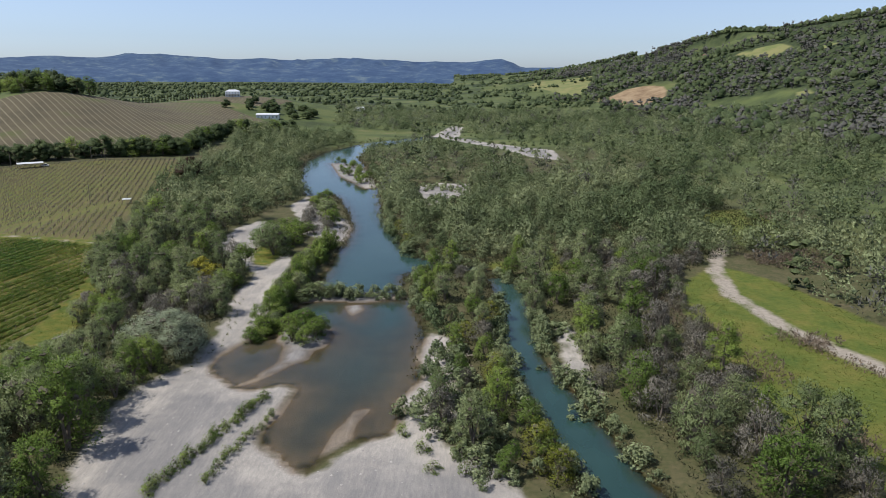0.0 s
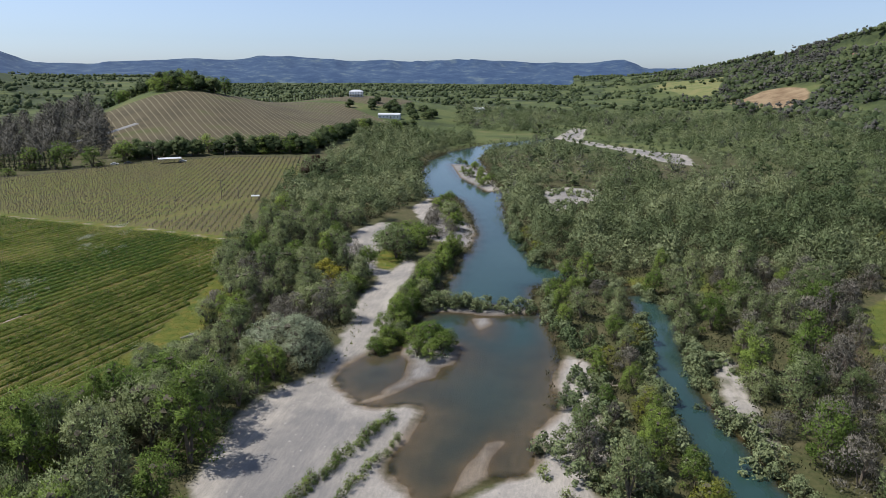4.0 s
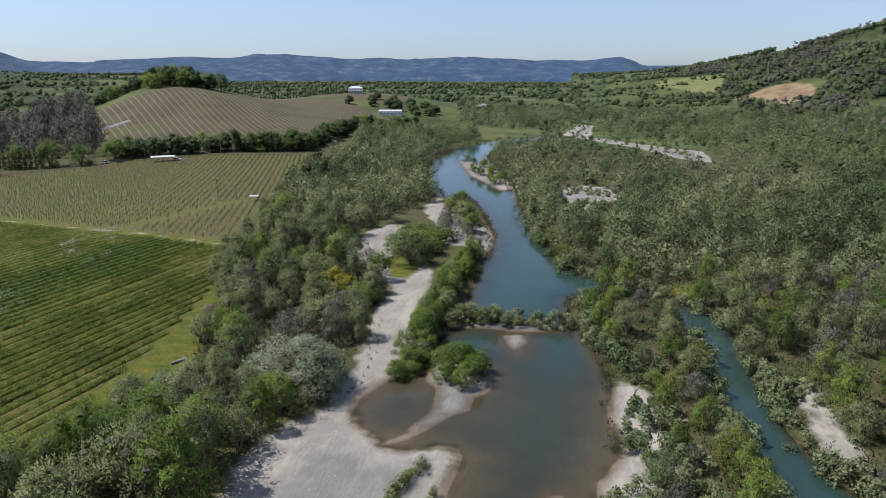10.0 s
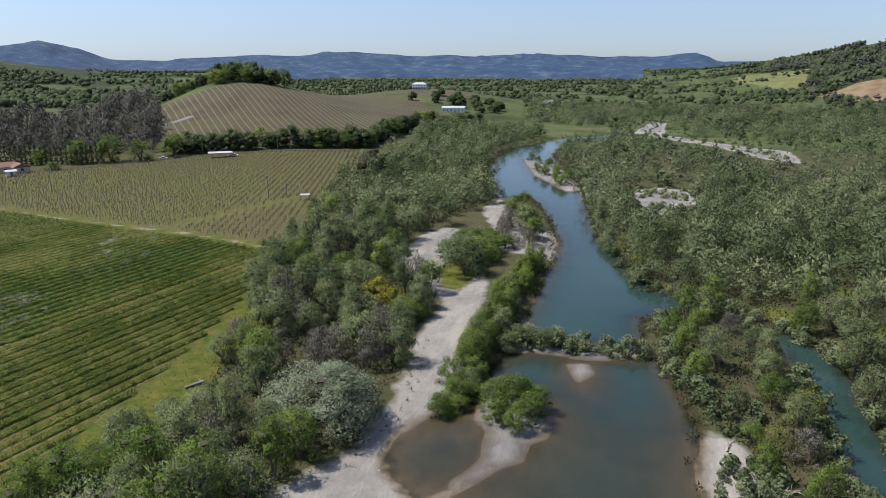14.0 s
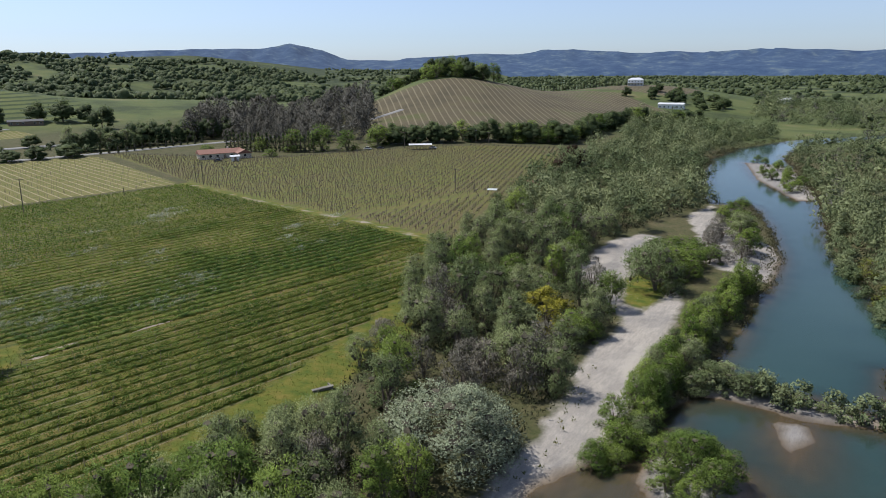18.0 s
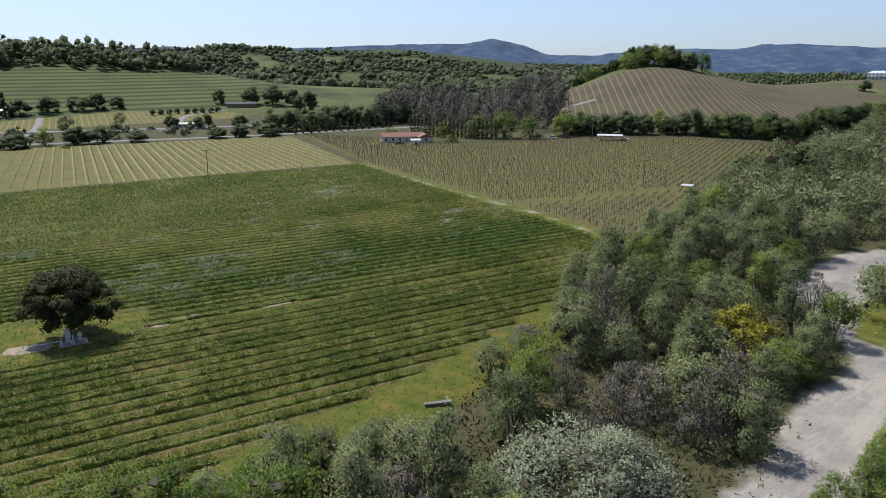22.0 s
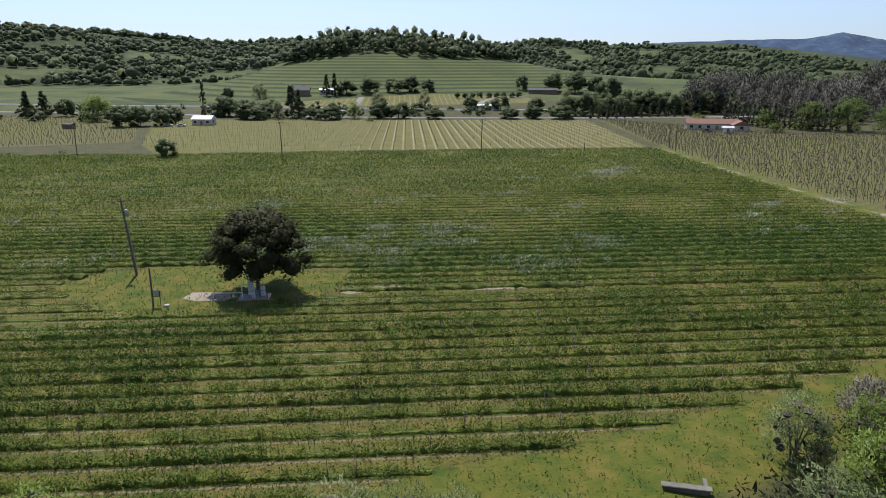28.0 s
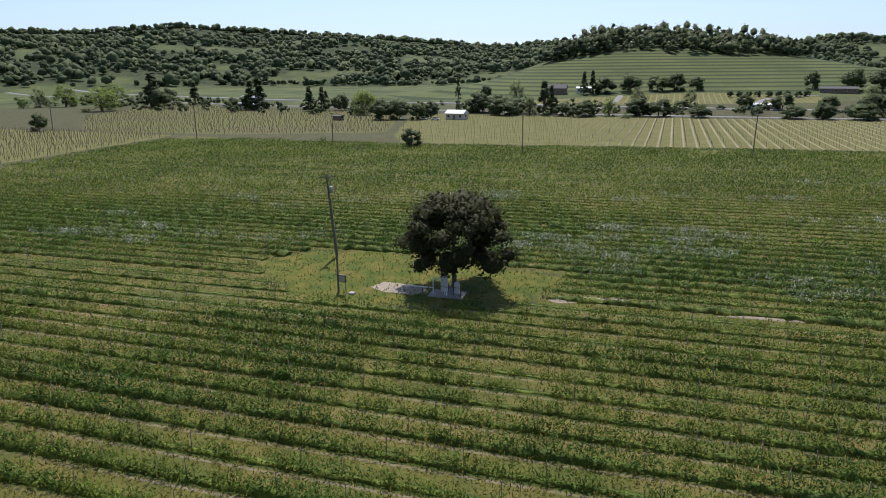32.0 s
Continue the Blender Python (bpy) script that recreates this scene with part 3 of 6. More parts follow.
ICO = bmesh.new()
bmesh.ops.create_icosphere(ICO, subdivisions=1, radius=1.0)
ICO_V, ICO_F = np.array([v.co[:] for v in ICO.verts]), np.array([[v.index for v in f.verts] for f in ICO.faces])
ICO.free()
OCT_V = np.array([(1, 0, 0), (-1, 0, 0), (0, 1, 0), (0, -1, 0), (0, 0, 1), (0, 0, -1)], float)
OCT_F = np.array([(0, 2, 4), (2, 1, 4), (1, 3, 4), (3, 0, 4), (2, 0, 5), (1, 2, 5), (3, 1, 5), (0, 3, 5)])


def grafted(stems, limbs):
    """Stems on one foot and limbs grown out of the first stem: one connected mesh."""
    v0, f0 = stems[0]
    vs, fs, n = [v0], [f0], len(v0)
    for (v, f), ring in [(q, 0) for q in stems[1:]] + limbs:
        sides = f[0][3] - f[0][0]
        remap = np.concatenate([ring * 6 + np.arange(sides), n + np.arange(len(v) - sides)])
        vs.append(v[sides:])
        fs.append(remap[f])
        n += len(v) - sides
    return np.concatenate(vs), np.concatenate(fs)


def tree_shape(rng, high, wide, clumps, per, leaf, low=0.15, lean=0.0, spread=1.0, stems=1, form="dome", shoots=False, core=True, fat=0.13, shade_core=False):
    """Limbs and leaves of one tree: leafy clumps sit at the ends of limbs, over an uneven dome."""
    cl = []
    lobes = [(rng.uniform(0, 6.28), rng.uniform(0.6, 1.2)) for _ in range(6)]
    for k in range(clumps):
        g = rng.uniform(0, 6.28)
        h = low + (1 - low) * rng.uniform(0, 1) ** 0.8
        dome = math.sqrt(max(0.03, 1 - ((h - 0.42) / 0.6) ** 2))
        if form == "shrub":
            h = low + (1 - low) * rng.uniform(0, 1) ** 0.95
            dome = math.sqrt(max(0.05, 1.05 - h * h))
        elif form == "cone":
            dome = 1.06 - h
        elif form == "column":
            dome = min(1.0, 2.2 * (1.03 - h), 0.55 + 1.5 * h)
        side = sum(s * max(0, math.cos(g - a)) ** 2 for a, s in lobes) / 2.6
        r = wide / 2 * dome * min(1.1, 0.68 + 0.32 * side) * rng.uniform(0.25, 1.0) ** 0.4
        cl.append((r * math.cos(g) * spread, r * math.sin(g), h * high * rng.uniform(0.84, 1.02)))
    cl = np.array(cl)
    trunks, limbs = [], []
    for s in range(stems):
        g = rng.uniform(0, 6.28)
        o = 0.08 * wide * (stems > 1)
        top = np.array([3.0 * o * math.cos(g) + lean, 3.0 * o * math.sin(g), high * 0.72])
        trunks.append(tube([(0, 0, -0.4), (top[0] * 0.25, top[1] * 0.25, high * 0.22), (top[0] * 0.6, top[1] * 0.6, high * 0.48), top], [0.028 * high, 0.02 * high, 0.012 * high, 0.004 * high], 6))
    hub = trunks[0][0]
    for n, c in enumerate(cl[:: max(1, clumps // 9)]):
        ring = 1 + n % 2
        a = hub[ring * 6 : ring * 6 + 6].mean(0)
        limbs.append((tube([a, a * 0.45 + c * 0.55 + (0, 0, -0.05 * high), c], [0.011 * high, 0.007 * high, 0.002 * high], 4), ring))
    own = rng.uniform(0.6, 1.4, clumps) * wide * (fat if form in ("dome", "shrub") else fat * 0.8)
    if form == "column":
        own = own * 1.6
    way = rng.normal(size=(clumps * per, 3))
    way[:, 2] += 0.35
    way /= np.linalg.norm(way, axis=1)[:, None]
    pts = cl.repeat(per, 0) + way * (own.repeat(per) * rng.uniform(0.66, 1.25, clumps * per))[:, None] * (1, 1, 0.85)
    lowest = 0.12 if low < 0.2 else 0.18 * high
    pts[:, 2] = np.maximum(pts[:, 2], lowest)
    # rounded normals: out of the clump, out of the crown and up
    hull = pts - (0, 0, 0.3 * high)
    hull /= np.linalg.norm(hull, axis=1)[:, None] + 1e-9
    nor = 0.85 * way + 0.5 * hull + 0.2 * rng.normal(size=pts.shape) + (0, 0, 0.5)
    nor /= np.linalg.norm(nor, axis=1)[:, None] + 1e-9
    if shoots:
        return grafted(trunks, limbs), strokes(pts, leaf * 1.9, rng, way), nor.repeat(3, 0)
    crown = sprays(pts, leaf, rng, way)
    if form == "shrub":
        far = rng.rand(len(pts)) < (0.68 if leaf < 0.06 * high else 0.0)
        crown = joined([sprays(pts[~far], leaf, rng, way[~far]), strokes(pts[far], leaf * 2.0, rng, way[far])])
        nor = np.concatenate([nor[~far], nor[far]])
    nor = nor.repeat(3, 0)
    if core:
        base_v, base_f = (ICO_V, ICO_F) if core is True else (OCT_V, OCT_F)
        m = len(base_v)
        size = own[:, None, None] * rng.uniform(*((0.65, 0.95) if per < 20 else (0.6, 0.85) if form != "shrub" or core is True else (0.26, 0.46) if shade_core else (0.22, 0.4)), (clumps, m, 1)) * np.array((1, 1, 0.85))
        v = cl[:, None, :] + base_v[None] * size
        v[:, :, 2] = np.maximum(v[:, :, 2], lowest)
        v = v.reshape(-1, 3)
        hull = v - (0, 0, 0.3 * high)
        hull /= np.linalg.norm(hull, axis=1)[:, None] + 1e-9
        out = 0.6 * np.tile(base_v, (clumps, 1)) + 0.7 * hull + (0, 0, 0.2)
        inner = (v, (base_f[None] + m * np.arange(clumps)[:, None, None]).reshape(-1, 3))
        if shade_core:
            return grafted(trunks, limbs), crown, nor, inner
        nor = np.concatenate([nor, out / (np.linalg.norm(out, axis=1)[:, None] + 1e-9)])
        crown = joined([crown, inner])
    return grafted(trunks, limbs), crown, nor


def make_tree(name, label, category, leaf_mat, seed, high, wide, clumps=60, per=26, leaf=0.28, low=0.15, stems=1, bark=None, form="dome", shoots=False, fat=0.11):
    rng = np.random.RandomState(seed)
    thick = form == "shrub" and not shoots
    wood, crown, nor, *inner = tree_shape(rng, high, wide, clumps, per, leaf, low, rng.uniform(-0.6, 0.6) * (form == "dome"), 1.0, stems, form, shoots, "low" if form == "shrub" else True, fat, thick)
    base = tagged(new(name), label, category, "", "")
    raw("trunk", *wood, bark or BARK, base)
    if not inner:
        raw("crown", *crown, leaf_mat, base, soft=nor)
        return base
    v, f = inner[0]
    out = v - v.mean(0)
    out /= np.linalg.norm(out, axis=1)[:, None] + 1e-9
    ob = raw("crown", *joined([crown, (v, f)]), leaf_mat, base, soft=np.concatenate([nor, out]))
    # core faces take the dark colour that paints shade between the leaves
    ob.data.materials.append(CROWN_SHADE)
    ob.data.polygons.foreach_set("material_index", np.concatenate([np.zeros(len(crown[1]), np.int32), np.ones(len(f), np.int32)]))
    return base


LAWN = [(-141, 82), (-148, 88), (-148, 97), (-138, 121), (-129, 117), (-126, 106), (-127, 93)]

# ---------------------------------------------------------------- ground and water


def axis_steps(lo, hi, step, reach_lo, reach_hi, grow=1.09):
    mid = list(np.arange(lo, hi + 0.1, step))
    s, v = step, hi
    up = []
    while v < reach_hi:
        s *= grow
        v += s
        up.append(v)
    s, v, down = step, lo, []
    while v > reach_lo:
        s *= grow
        v -= s
        down.append(v)
    return np.array(down[::-1] + mid + up)


gx, gy = axis_steps(-150, 110, 2.2, -4300, 3300, 1.045), axis_steps(70, 330, 2.2, -2500, 4300, 1.045)
GX, GY = np.meshgrid(gx, gy)
GZ = ground_z(GX, GY)
verts = np.stack([GX, GY, GZ], -1).reshape(-1, 3)
idx = np.arange(GX.size).reshape(GX.shape)
faces = np.stack([idx[:-1, :-1], idx[:-1, 1:], idx[1:, 1:], idx[1:, :-1]], -1).reshape(-1, 4)
ground = tagged(raw("ground", verts, faces, GROUND, flat=False), "river plain with sand bars, grass, farmland and hills", "ground", "", "structure")


def ground_attr(name, values):
    ground.data.attributes.new(name, "FLOAT", "POINT").data.foreach_set("value", np.asarray(values, np.float32).ravel())


def most(*polys):
    out = np.full(GX.shape, -30.0)
    for q in polys:
        out = np.maximum(out, depth_in(q, GX, GY))
    return np.clip(out, -30, 30)


sd_wet = most(RIVER, SIDE_CHANNEL)
ground_attr("sd_sand", np.minimum(-most(SAND_GRASS), np.maximum(most(SAND_LEFT, SAND_MID, SAND_RIGHT, SAND_BAR, SAND_FAR, SAND_FAR_B), np.where(sd_wet > -25, sd_wet - 0.5, -30))))
ground_attr("sd_wet", sd_wet + 8)
edge_strip = 7 - line_far([(-76, 40), (-83, 95), (-86, 118), (-87, 136), (-91, 160), (-97, 182), (-107, 205), (-111, 216), (-144, 225), (-200, 234), (-256, 247)], GX, GY)
ground_attr("sd_grass", np.maximum(most(MEADOW, LAWN, SAND_GRASS, *GLADES), edge_strip))
ground_attr("sd_crop", np.minimum(most(FIELD_A), -most(LAWN)))
ground_attr("sd_vine", most(FIELD_B, FIELD_D))
ground_attr("sd_mown", most(FIELD_C, FIELD_E, [(-560, 100), (-590, 260), (-570, 330), (-525, 330), (-520, 210), (-520, 100)]))
KNOLL_TOP = [(-450, 590), (-404, 566), (-372, 584), (-330, 626), (-322, 660), (-360, 700), (-440, 690)]
ground_attr("sd_slope", np.minimum(-most(KNOLL_TOP), most([(-300, 420), (-215, 452), (-195, 560), (-175, 700), (-255, 790), (-330, 800), (-400, 700), (-440, 560)], [(-330, 830), (-200, 800), (-190, 900), (-330, 900)])))
ground_attr("sd_terrace", most([(-600, 40), (-590, 400), (-700, 460), (-790, 420), (-790, 60), (-700, 0)]))
OCHRE = [(295, 1342), (374, 1420), (426, 1366), (411, 1266), (357, 1199), (303, 1218)]
CLEARINGS = [[(570, 1408), (648, 1366), (630, 1260), (583, 1311)], [(614, 1173), (660, 1210), (627, 1115)], [(456, 991), (494, 930), (482, 906)], [(232, 1970), (315, 1996), (397, 1858), (319, 1542), (265, 1447)]]
ground_attr("sd_ochre", most(OCHRE))
ground_attr("sd_clear", most(*CLEARINGS))
ground_attr("sd_track", np.clip(2.2 - np.minimum(line_far(TRACK, GX, GY), 1.8 + line_far([(-104, 192), (-106, 205), (-111, 216), (-144, 225.5), (-200, 234.5), (-258, 247.5)], GX, GY)), -30, 30))
YAW = np.degrees(np.arctan2(-(GX + 30), GY - 70))
RAD = np.hypot(GX + 30, GY - 70)
wood = np.where((YAW > 40) & (RAD > 930) & (np.hypot(GX + 820, GY - 250) > 190), smooth(-0.62, -0.42, waves(GX, GY, 260, 19)), 0)
wood = np.where((YAW < -5) & (GX > 330), smooth(-0.85, -0.65, waves(GX, GY, 300, 9)), wood)
wood = np.where((YAW >= -5) & (YAW < 40) & (RAD > 900), smooth(0.0, 0.25, waves(GX, GY, 320, 22)), wood)
wood = np.where(np.hypot((GX + 805) / 70, (GY - 278) / 130) < 1, 1, wood)
ground_attr("wood", wood)
ground_attr("dry", (np.maximum(edge_strip, most(LAWN, SAND_GRASS)) > -2) * 1.0)
ground_attr("bold", np.where(GX > -470, smooth(125, 170, GY) * (0.8 + 0.2 * waves(GX, GY, 60, 51)), 0.6))
ground_attr("far", np.clip((np.maximum(np.abs(GX + 200) - 300, GY - 480)) / 80, 0, 1))

WX, WY = np.meshgrid(np.arange(-112, 100, 2.2), np.concatenate([np.arange(-60, 30, 5.0), np.arange(30, 330, 2.2), np.arange(330, 700, 5.0)]))
keep = np.maximum(depth_in(RIVER, WX, WY), depth_in(SIDE_CHANNEL, WX, WY)) > -7
idx = np.arange(WX.size).reshape(WX.shape)
quads = np.stack([idx[:-1, :-1], idx[:-1, 1:], idx[1:, 1:], idx[1:, :-1]], -1)[keep[:-1, :-1]]
water = tagged(raw("water", np.stack([WX.ravel(), WY.ravel(), np.full(WX.size, WATER)], 1), quads, WATER_MAT, flat=False), "calm teal river water, brown in the shallows", "water", "", "structure")
water.data.attributes.new("depth", "FLOAT", "POINT").data.foreach_set("value", (WATER - ground_z(WX, WY)).astype(np.float32).ravel())

# ---------------------------------------------------------------- woods
rng = np.random.RandomState(4)


def spots(n, poly, gap, rng, avoid=()):
    """Places inside a polygon, no two nearer than gap."""
    xs, ys = [q[0] for q in poly], [q[1] for q in poly]
    cell, kept = {}, []
    cand = np.stack([rng.uniform(min(xs), max(xs), n), rng.uniform(min(ys), max(ys), n)], 1)
    ok = inside(poly, cand[:, 0], cand[:, 1])
    for q, margin in avoid:
        ok &= depth_in(q, cand[:, 0], cand[:, 1]) < -margin
    for x, y in cand[ok]:
        i, j = int(x // gap), int(y // gap)
        if any((x - u) ** 2 + (y - v) ** 2 < gap * gap for a in (-1, 0, 1) for b in (-1, 0, 1) for u, v in cell.get((i + a, j + b), ())):
            continue
        cell.setdefault((i, j), []).append((x, y))
        kept.append((x, y))
    return np.array(kept)


def heights(p):
    return ground_z(p[:, 0], p[:, 1])


PROTOS = {}


def kinds(kind, n, name, label, category, mat, seed, high, wide, **more):
    PROTOS[kind] = [make_tree(name, label, category, mat, seed + i, high * (0.9 + 0.12 * i), wide * (1.05 - 0.06 * i), **more) for i in range(n)]


kinds("willow", 5, "willow_tree", "grey-green willow in young leaf on the river plain", "tree", WILLOW, 10, 6.8, 7.2, clumps=26, per=190, leaf=0.135, low=0.04, stems=3, form="shrub", fat=0.17)
kinds("green", 4, "cottonwood_tree", "bright green cottonwood beside the river", "tree", GREEN, 20, 6.8, 6.4, clumps=24, per=185, leaf=0.135, low=0.04, stems=2, form="shrub", fat=0.17)
kinds("bare", 3, "bare_tree", "leafless grey-brown tree on the river plain", "tree", BARE, 30, 6.0, 6.6, clumps=44, per=60, leaf=0.16, low=0.02, stems=3, form="shrub", shoots=True)
kinds("dark", 3, "oak_tree", "dark green oak with a dense crown", "tree", DARK, 40, 8.4, 9.4, clumps=30, per=50, leaf=0.3, low=0.06, fat=0.17)
USED = set()


def plant(kind, x, y, size=1.0, rng=rng, high=None):
    obs = PROTOS[kind]
    i = rng.randint(len(obs))
    s = size * rng.uniform(0.85, 1.15)
    z = float(ground_z(np.array([x]), np.array([y]))[0])
    m = pose(x, y, z, 0, 0, rng.uniform(0, 360)) @ Matrix.Diagonal((s, s, s * rng.uniform(0.9, 1.15), 1))
    if (kind, i) not in USED:
        USED.add((kind, i))
        obs[i].matrix_basis = m
        return obs[i]
    c = copy_thing(obs[i], Matrix.Identity(4))
    c.matrix_basis = m
    return c


WET = ((RIVER, 1.0), (SIDE_CHANNEL, 1.0))
belt = spots(6000, BELT, 4.9, rng, WET)
for x, y in belt[belt[:, 1] < 262]:
    k = rng.rand()
    if (x + 60) ** 2 + (y - 135) ** 2 < 105 or (x + 65) ** 2 + (y - 178) ** 2 < 50:
        continue
    by_field = float(depth_in(BELT, np.array([x]), np.array([y]))[0]) < 5 and east_of_edge(np.array([x]), np.array([y]))[0] < 14
    plant("willow" if k < 0.66 else "green" if k < 0.92 else "bare", x, y, rng.uniform(0.85, 1.3) * (1.2 if y < 112 else 0.72 if by_field else 1.0))
for x, y, h in ((-83, 88, 0.9), (-80, 92, 1.1), (-84, 80, 1.0), (-79, 85, 1.2), (-76, 98, 1.1), (-81, 96.5, 0.9), (-74, 106, 0.9), (-72, 110, 1.0), (-73, 118, 0.9), (-71.5, 123, 1.0), (-70, 115, 1.1)):
    plant("green" if rng.rand() < 0.6 else "willow", x, y, h)
EAST = [(-2, 100), (2, 132), (0, 150), (-5, 166), (-8, 190), (2, 194), (16, 182), (18, 200), (0, 210), (-9, 216), (-14, 240), (-22, 300), (-30, 360), (120, 360), (130, 220), (100, 215), (84, 205), (62, 182),
        (57, 142), (54, 112), (60, 82), (38, 82), (33, 104), (26, 122), (24, 150), (12, 170), (11, 136), (13, 114), (18, 92), (8, 84)]
OPEN_FAR = [(-16, 358), (16, 366), (18, 318), (10, 296), (2, 276), (-12, 280)]
OPEN_BAR = [(-12, 640), (-6, 780), (24, 790), (30, 640), (90, 560), (90, 440), (72, 418), (52, 450), (28, 500), (-6, 560)]
east = spots(5000, EAST, 5.4, rng, WET + ((SAND_RIGHT, 0.5), (OPEN_FAR, 0.5)) + tuple((g, 0.5) for g in GLADES))
for x, y in east[east[:, 1] < 205]:
    k = rng.rand()
    g = 0.5 if x < 30 else 0.22
    plant("green" if k < g else "willow" if k < g + 0.38 else "bare", x, y, rng.uniform(0.75, 1.4) * (0.7 if x < 13 else 1.0))


def merged_trees(name, label, places, high, wide, mat, rng, clumps=14, per=5, leaf=0.9, protos=4, bare=False, core="low", fat=0.19):
    """Far woods as one mesh: several low shapes set down, turned and scaled."""
    shapes = []
    for _ in range(protos):
        wood, crown, nor = tree_shape(rng, 1.0, wide / high, clumps, per, leaf / high, 0.05, core=False if bare else core, shoots=bare, form="shrub", fat=fat)
        shapes.append((*crown, nor))
    vs, fs, ts, ns, n = [], [], [], [], 0
    zs = heights(places)
    moods = 0.5 + 0.4 * waves(places[:, 0], places[:, 1], 140, 61)
    for (x, y), z, mood in zip(places, zs, moods):
        v, f, o = shapes[rng.randint(protos)]
        g, s, h = rng.uniform(0, 6.28), high * rng.uniform(0.55, 1.4), rng.uniform(0.85, 1.2)
        c, d = math.cos(g), math.sin(g)
        w = np.stack([(v[:, 0] * c - v[:, 1] * d) * s + x, (v[:, 0] * d + v[:, 1] * c) * s + y, v[:, 2] * s * h + z - 0.2], 1)
        vs.append(w)
        ns.append(np.stack([o[:, 0] * c - o[:, 1] * d, o[:, 0] * d + o[:, 1] * c, o[:, 2]], 1))
        fs.append(f + n)
        ts.append(np.full(len(w), np.clip(mood + rng.uniform(-0.4, 0.4), 0, 1)))
        n += len(w)
    return tagged(raw(name, np.concatenate(vs), np.concatenate(fs), mat, tint=np.concatenate(ts), soft=np.concatenate(ns)), label, "woods", "", "stuff")


FLOOD = [(-30, 300), (-33, 355), (-47, 420), (-58, 480), (-56, 545), (-40, 580), (0, 640), (-110, 720), (-150, 1000), (420, 1000), (520, 640), (420, 330), (300, 160), (160, 60), (110, 100), (102, 150), (96, 186), (100, 215), (125, 220), (120, 300)]
south = spots(900, [(-70, 52), (-50, 56), (-40, 44), (20, 44), (28, 58), (42, 30), (56, -60), (-66, -60)], 7.0, rng, WET)
merged_trees("southern_woods", "willow woods on the river plain to the south", south, 7, 9, FAR_LEAF, rng, 10, 24, 0.42)
east_far = east[east[:, 1] >= 205]
merged_trees("eastern_woods", "grey-green willow woods on the eastern bank", east_far, 7.2, 9.5, FAR_LEAF, rng, 14, 54, 0.3, 7)
flood = spots(16000, FLOOD, 8.6, rng, WET + ((OPEN_FAR, 1), (OPEN_BAR, 1)))
pick = np.clip(rng.rand(len(flood)) + 0.3 * waves(flood[:, 0], flood[:, 1], 110, 62), 0, 0.99)
merged_trees("woods_on_plain", "grey-green willow woods on the river plain", flood[pick < 0.75], 7.8, 10.5, FAR_LEAF, rng, 11, 27, 0.42, 7)
merged_trees("bare_woods", "leafless grey woods on the river plain", flood[(pick >= 0.75) & (pick < 0.93)], 7.0, 7.5, FAR_BARE, rng, 14, 9, 0.5, bare=True)
merged_trees("dark_woods", "dark evergreen trees among the willows", flood[pick >= 0.93], 8, 8, FAR_OAK, rng, 9, 8, 0.6)
far_belt = belt[belt[:, 1] >= 262]
merged_trees("riverside_woods", "willow woods along the far river bank", far_belt, 7.8, 9.0, FAR_LEAF, rng, 13, 46, 0.3, 7)
kinds("silver", 1, "silver_willow", "broad silver-grey willow at the edge of the sand", "tree", GREY, 60, 9.2, 14.0, clumps=110, per=260, leaf=0.12, low=0.04, stems=3, form="shrub", fat=0.085)
kinds("yellow", 1, "yellow_tree", "willow covered in yellow catkins", "tree", YELLOW, 61, 6.5, 6.5, clumps=26, per=150, leaf=0.15, low=0.06, form="shrub")
kinds("lime", 2, "lime_willow", "yellow-green willow in fresh leaf by the water", "tree", LIME, 66, 6.0, 6.0, clumps=22, per=130, leaf=0.125, low=0.04, form="shrub", fat=0.17)
kinds("rust", 1, "copper_tree", "dark copper-leaved tree at the vineyard edge", "tree", RUST, 62, 11.0, 12.0, clumps=60, per=40, leaf=0.28, low=0.05)
kinds("cypress", 1, "cypress_tree", "tall narrow dark green cypress", "tree", DARK, 63, 10.0, 1.9, clumps=40, per=16, leaf=0.22, low=0.04, form="column")
kinds("conifer", 2, "conifer_tree", "dark pointed conifer beside the road", "tree", DARK, 64, 14.0, 7.0, clumps=60, per=20, leaf=0.34, low=0.06, form="cone")
kinds("bush", 2, "bush", "low rounded green bush", "bush", GREEN, 70, 2.0, 2.6, clumps=10, per=60, leaf=0.1, low=0.02, stems=3, form="shrub", fat=0.2)
kinds("lone", 1, "oak_tree", "dark spreading oak standing alone in the crop field", "tree", SHADE_OAK, 80, 10.4, 11.5, clumps=100, per=120, leaf=0.18, low=0.3, fat=0.085)


def sized(kind, x, y, high, wide, sink=0.0):
    """A tree of a given height and spread."""
    ob = plant(kind, x, y)
    me = next(c for c in ob.children if c.name.startswith("crown")).data
    if "span" not in me:
        co = np.empty(len(me.vertices) * 3, np.float32)
        me.vertices.foreach_get("co", co)
        co = co.reshape(-1, 3)
        me["span"] = [float(np.percentile(np.hypot(co[:, 0], co[:, 1]), 92) * 2), float(np.percentile(co[:, 2], 98))]
    s, h = wide / me["span"][0], high / me["span"][1]
    z = float(ground_z(np.array([x]), np.array([y]))[0])
    ob.matrix_basis = pose(x, y, z - sink, 0, 0, rng.uniform(0, 360)) @ Matrix.Diagonal((s, s, h, 1))
    return ob


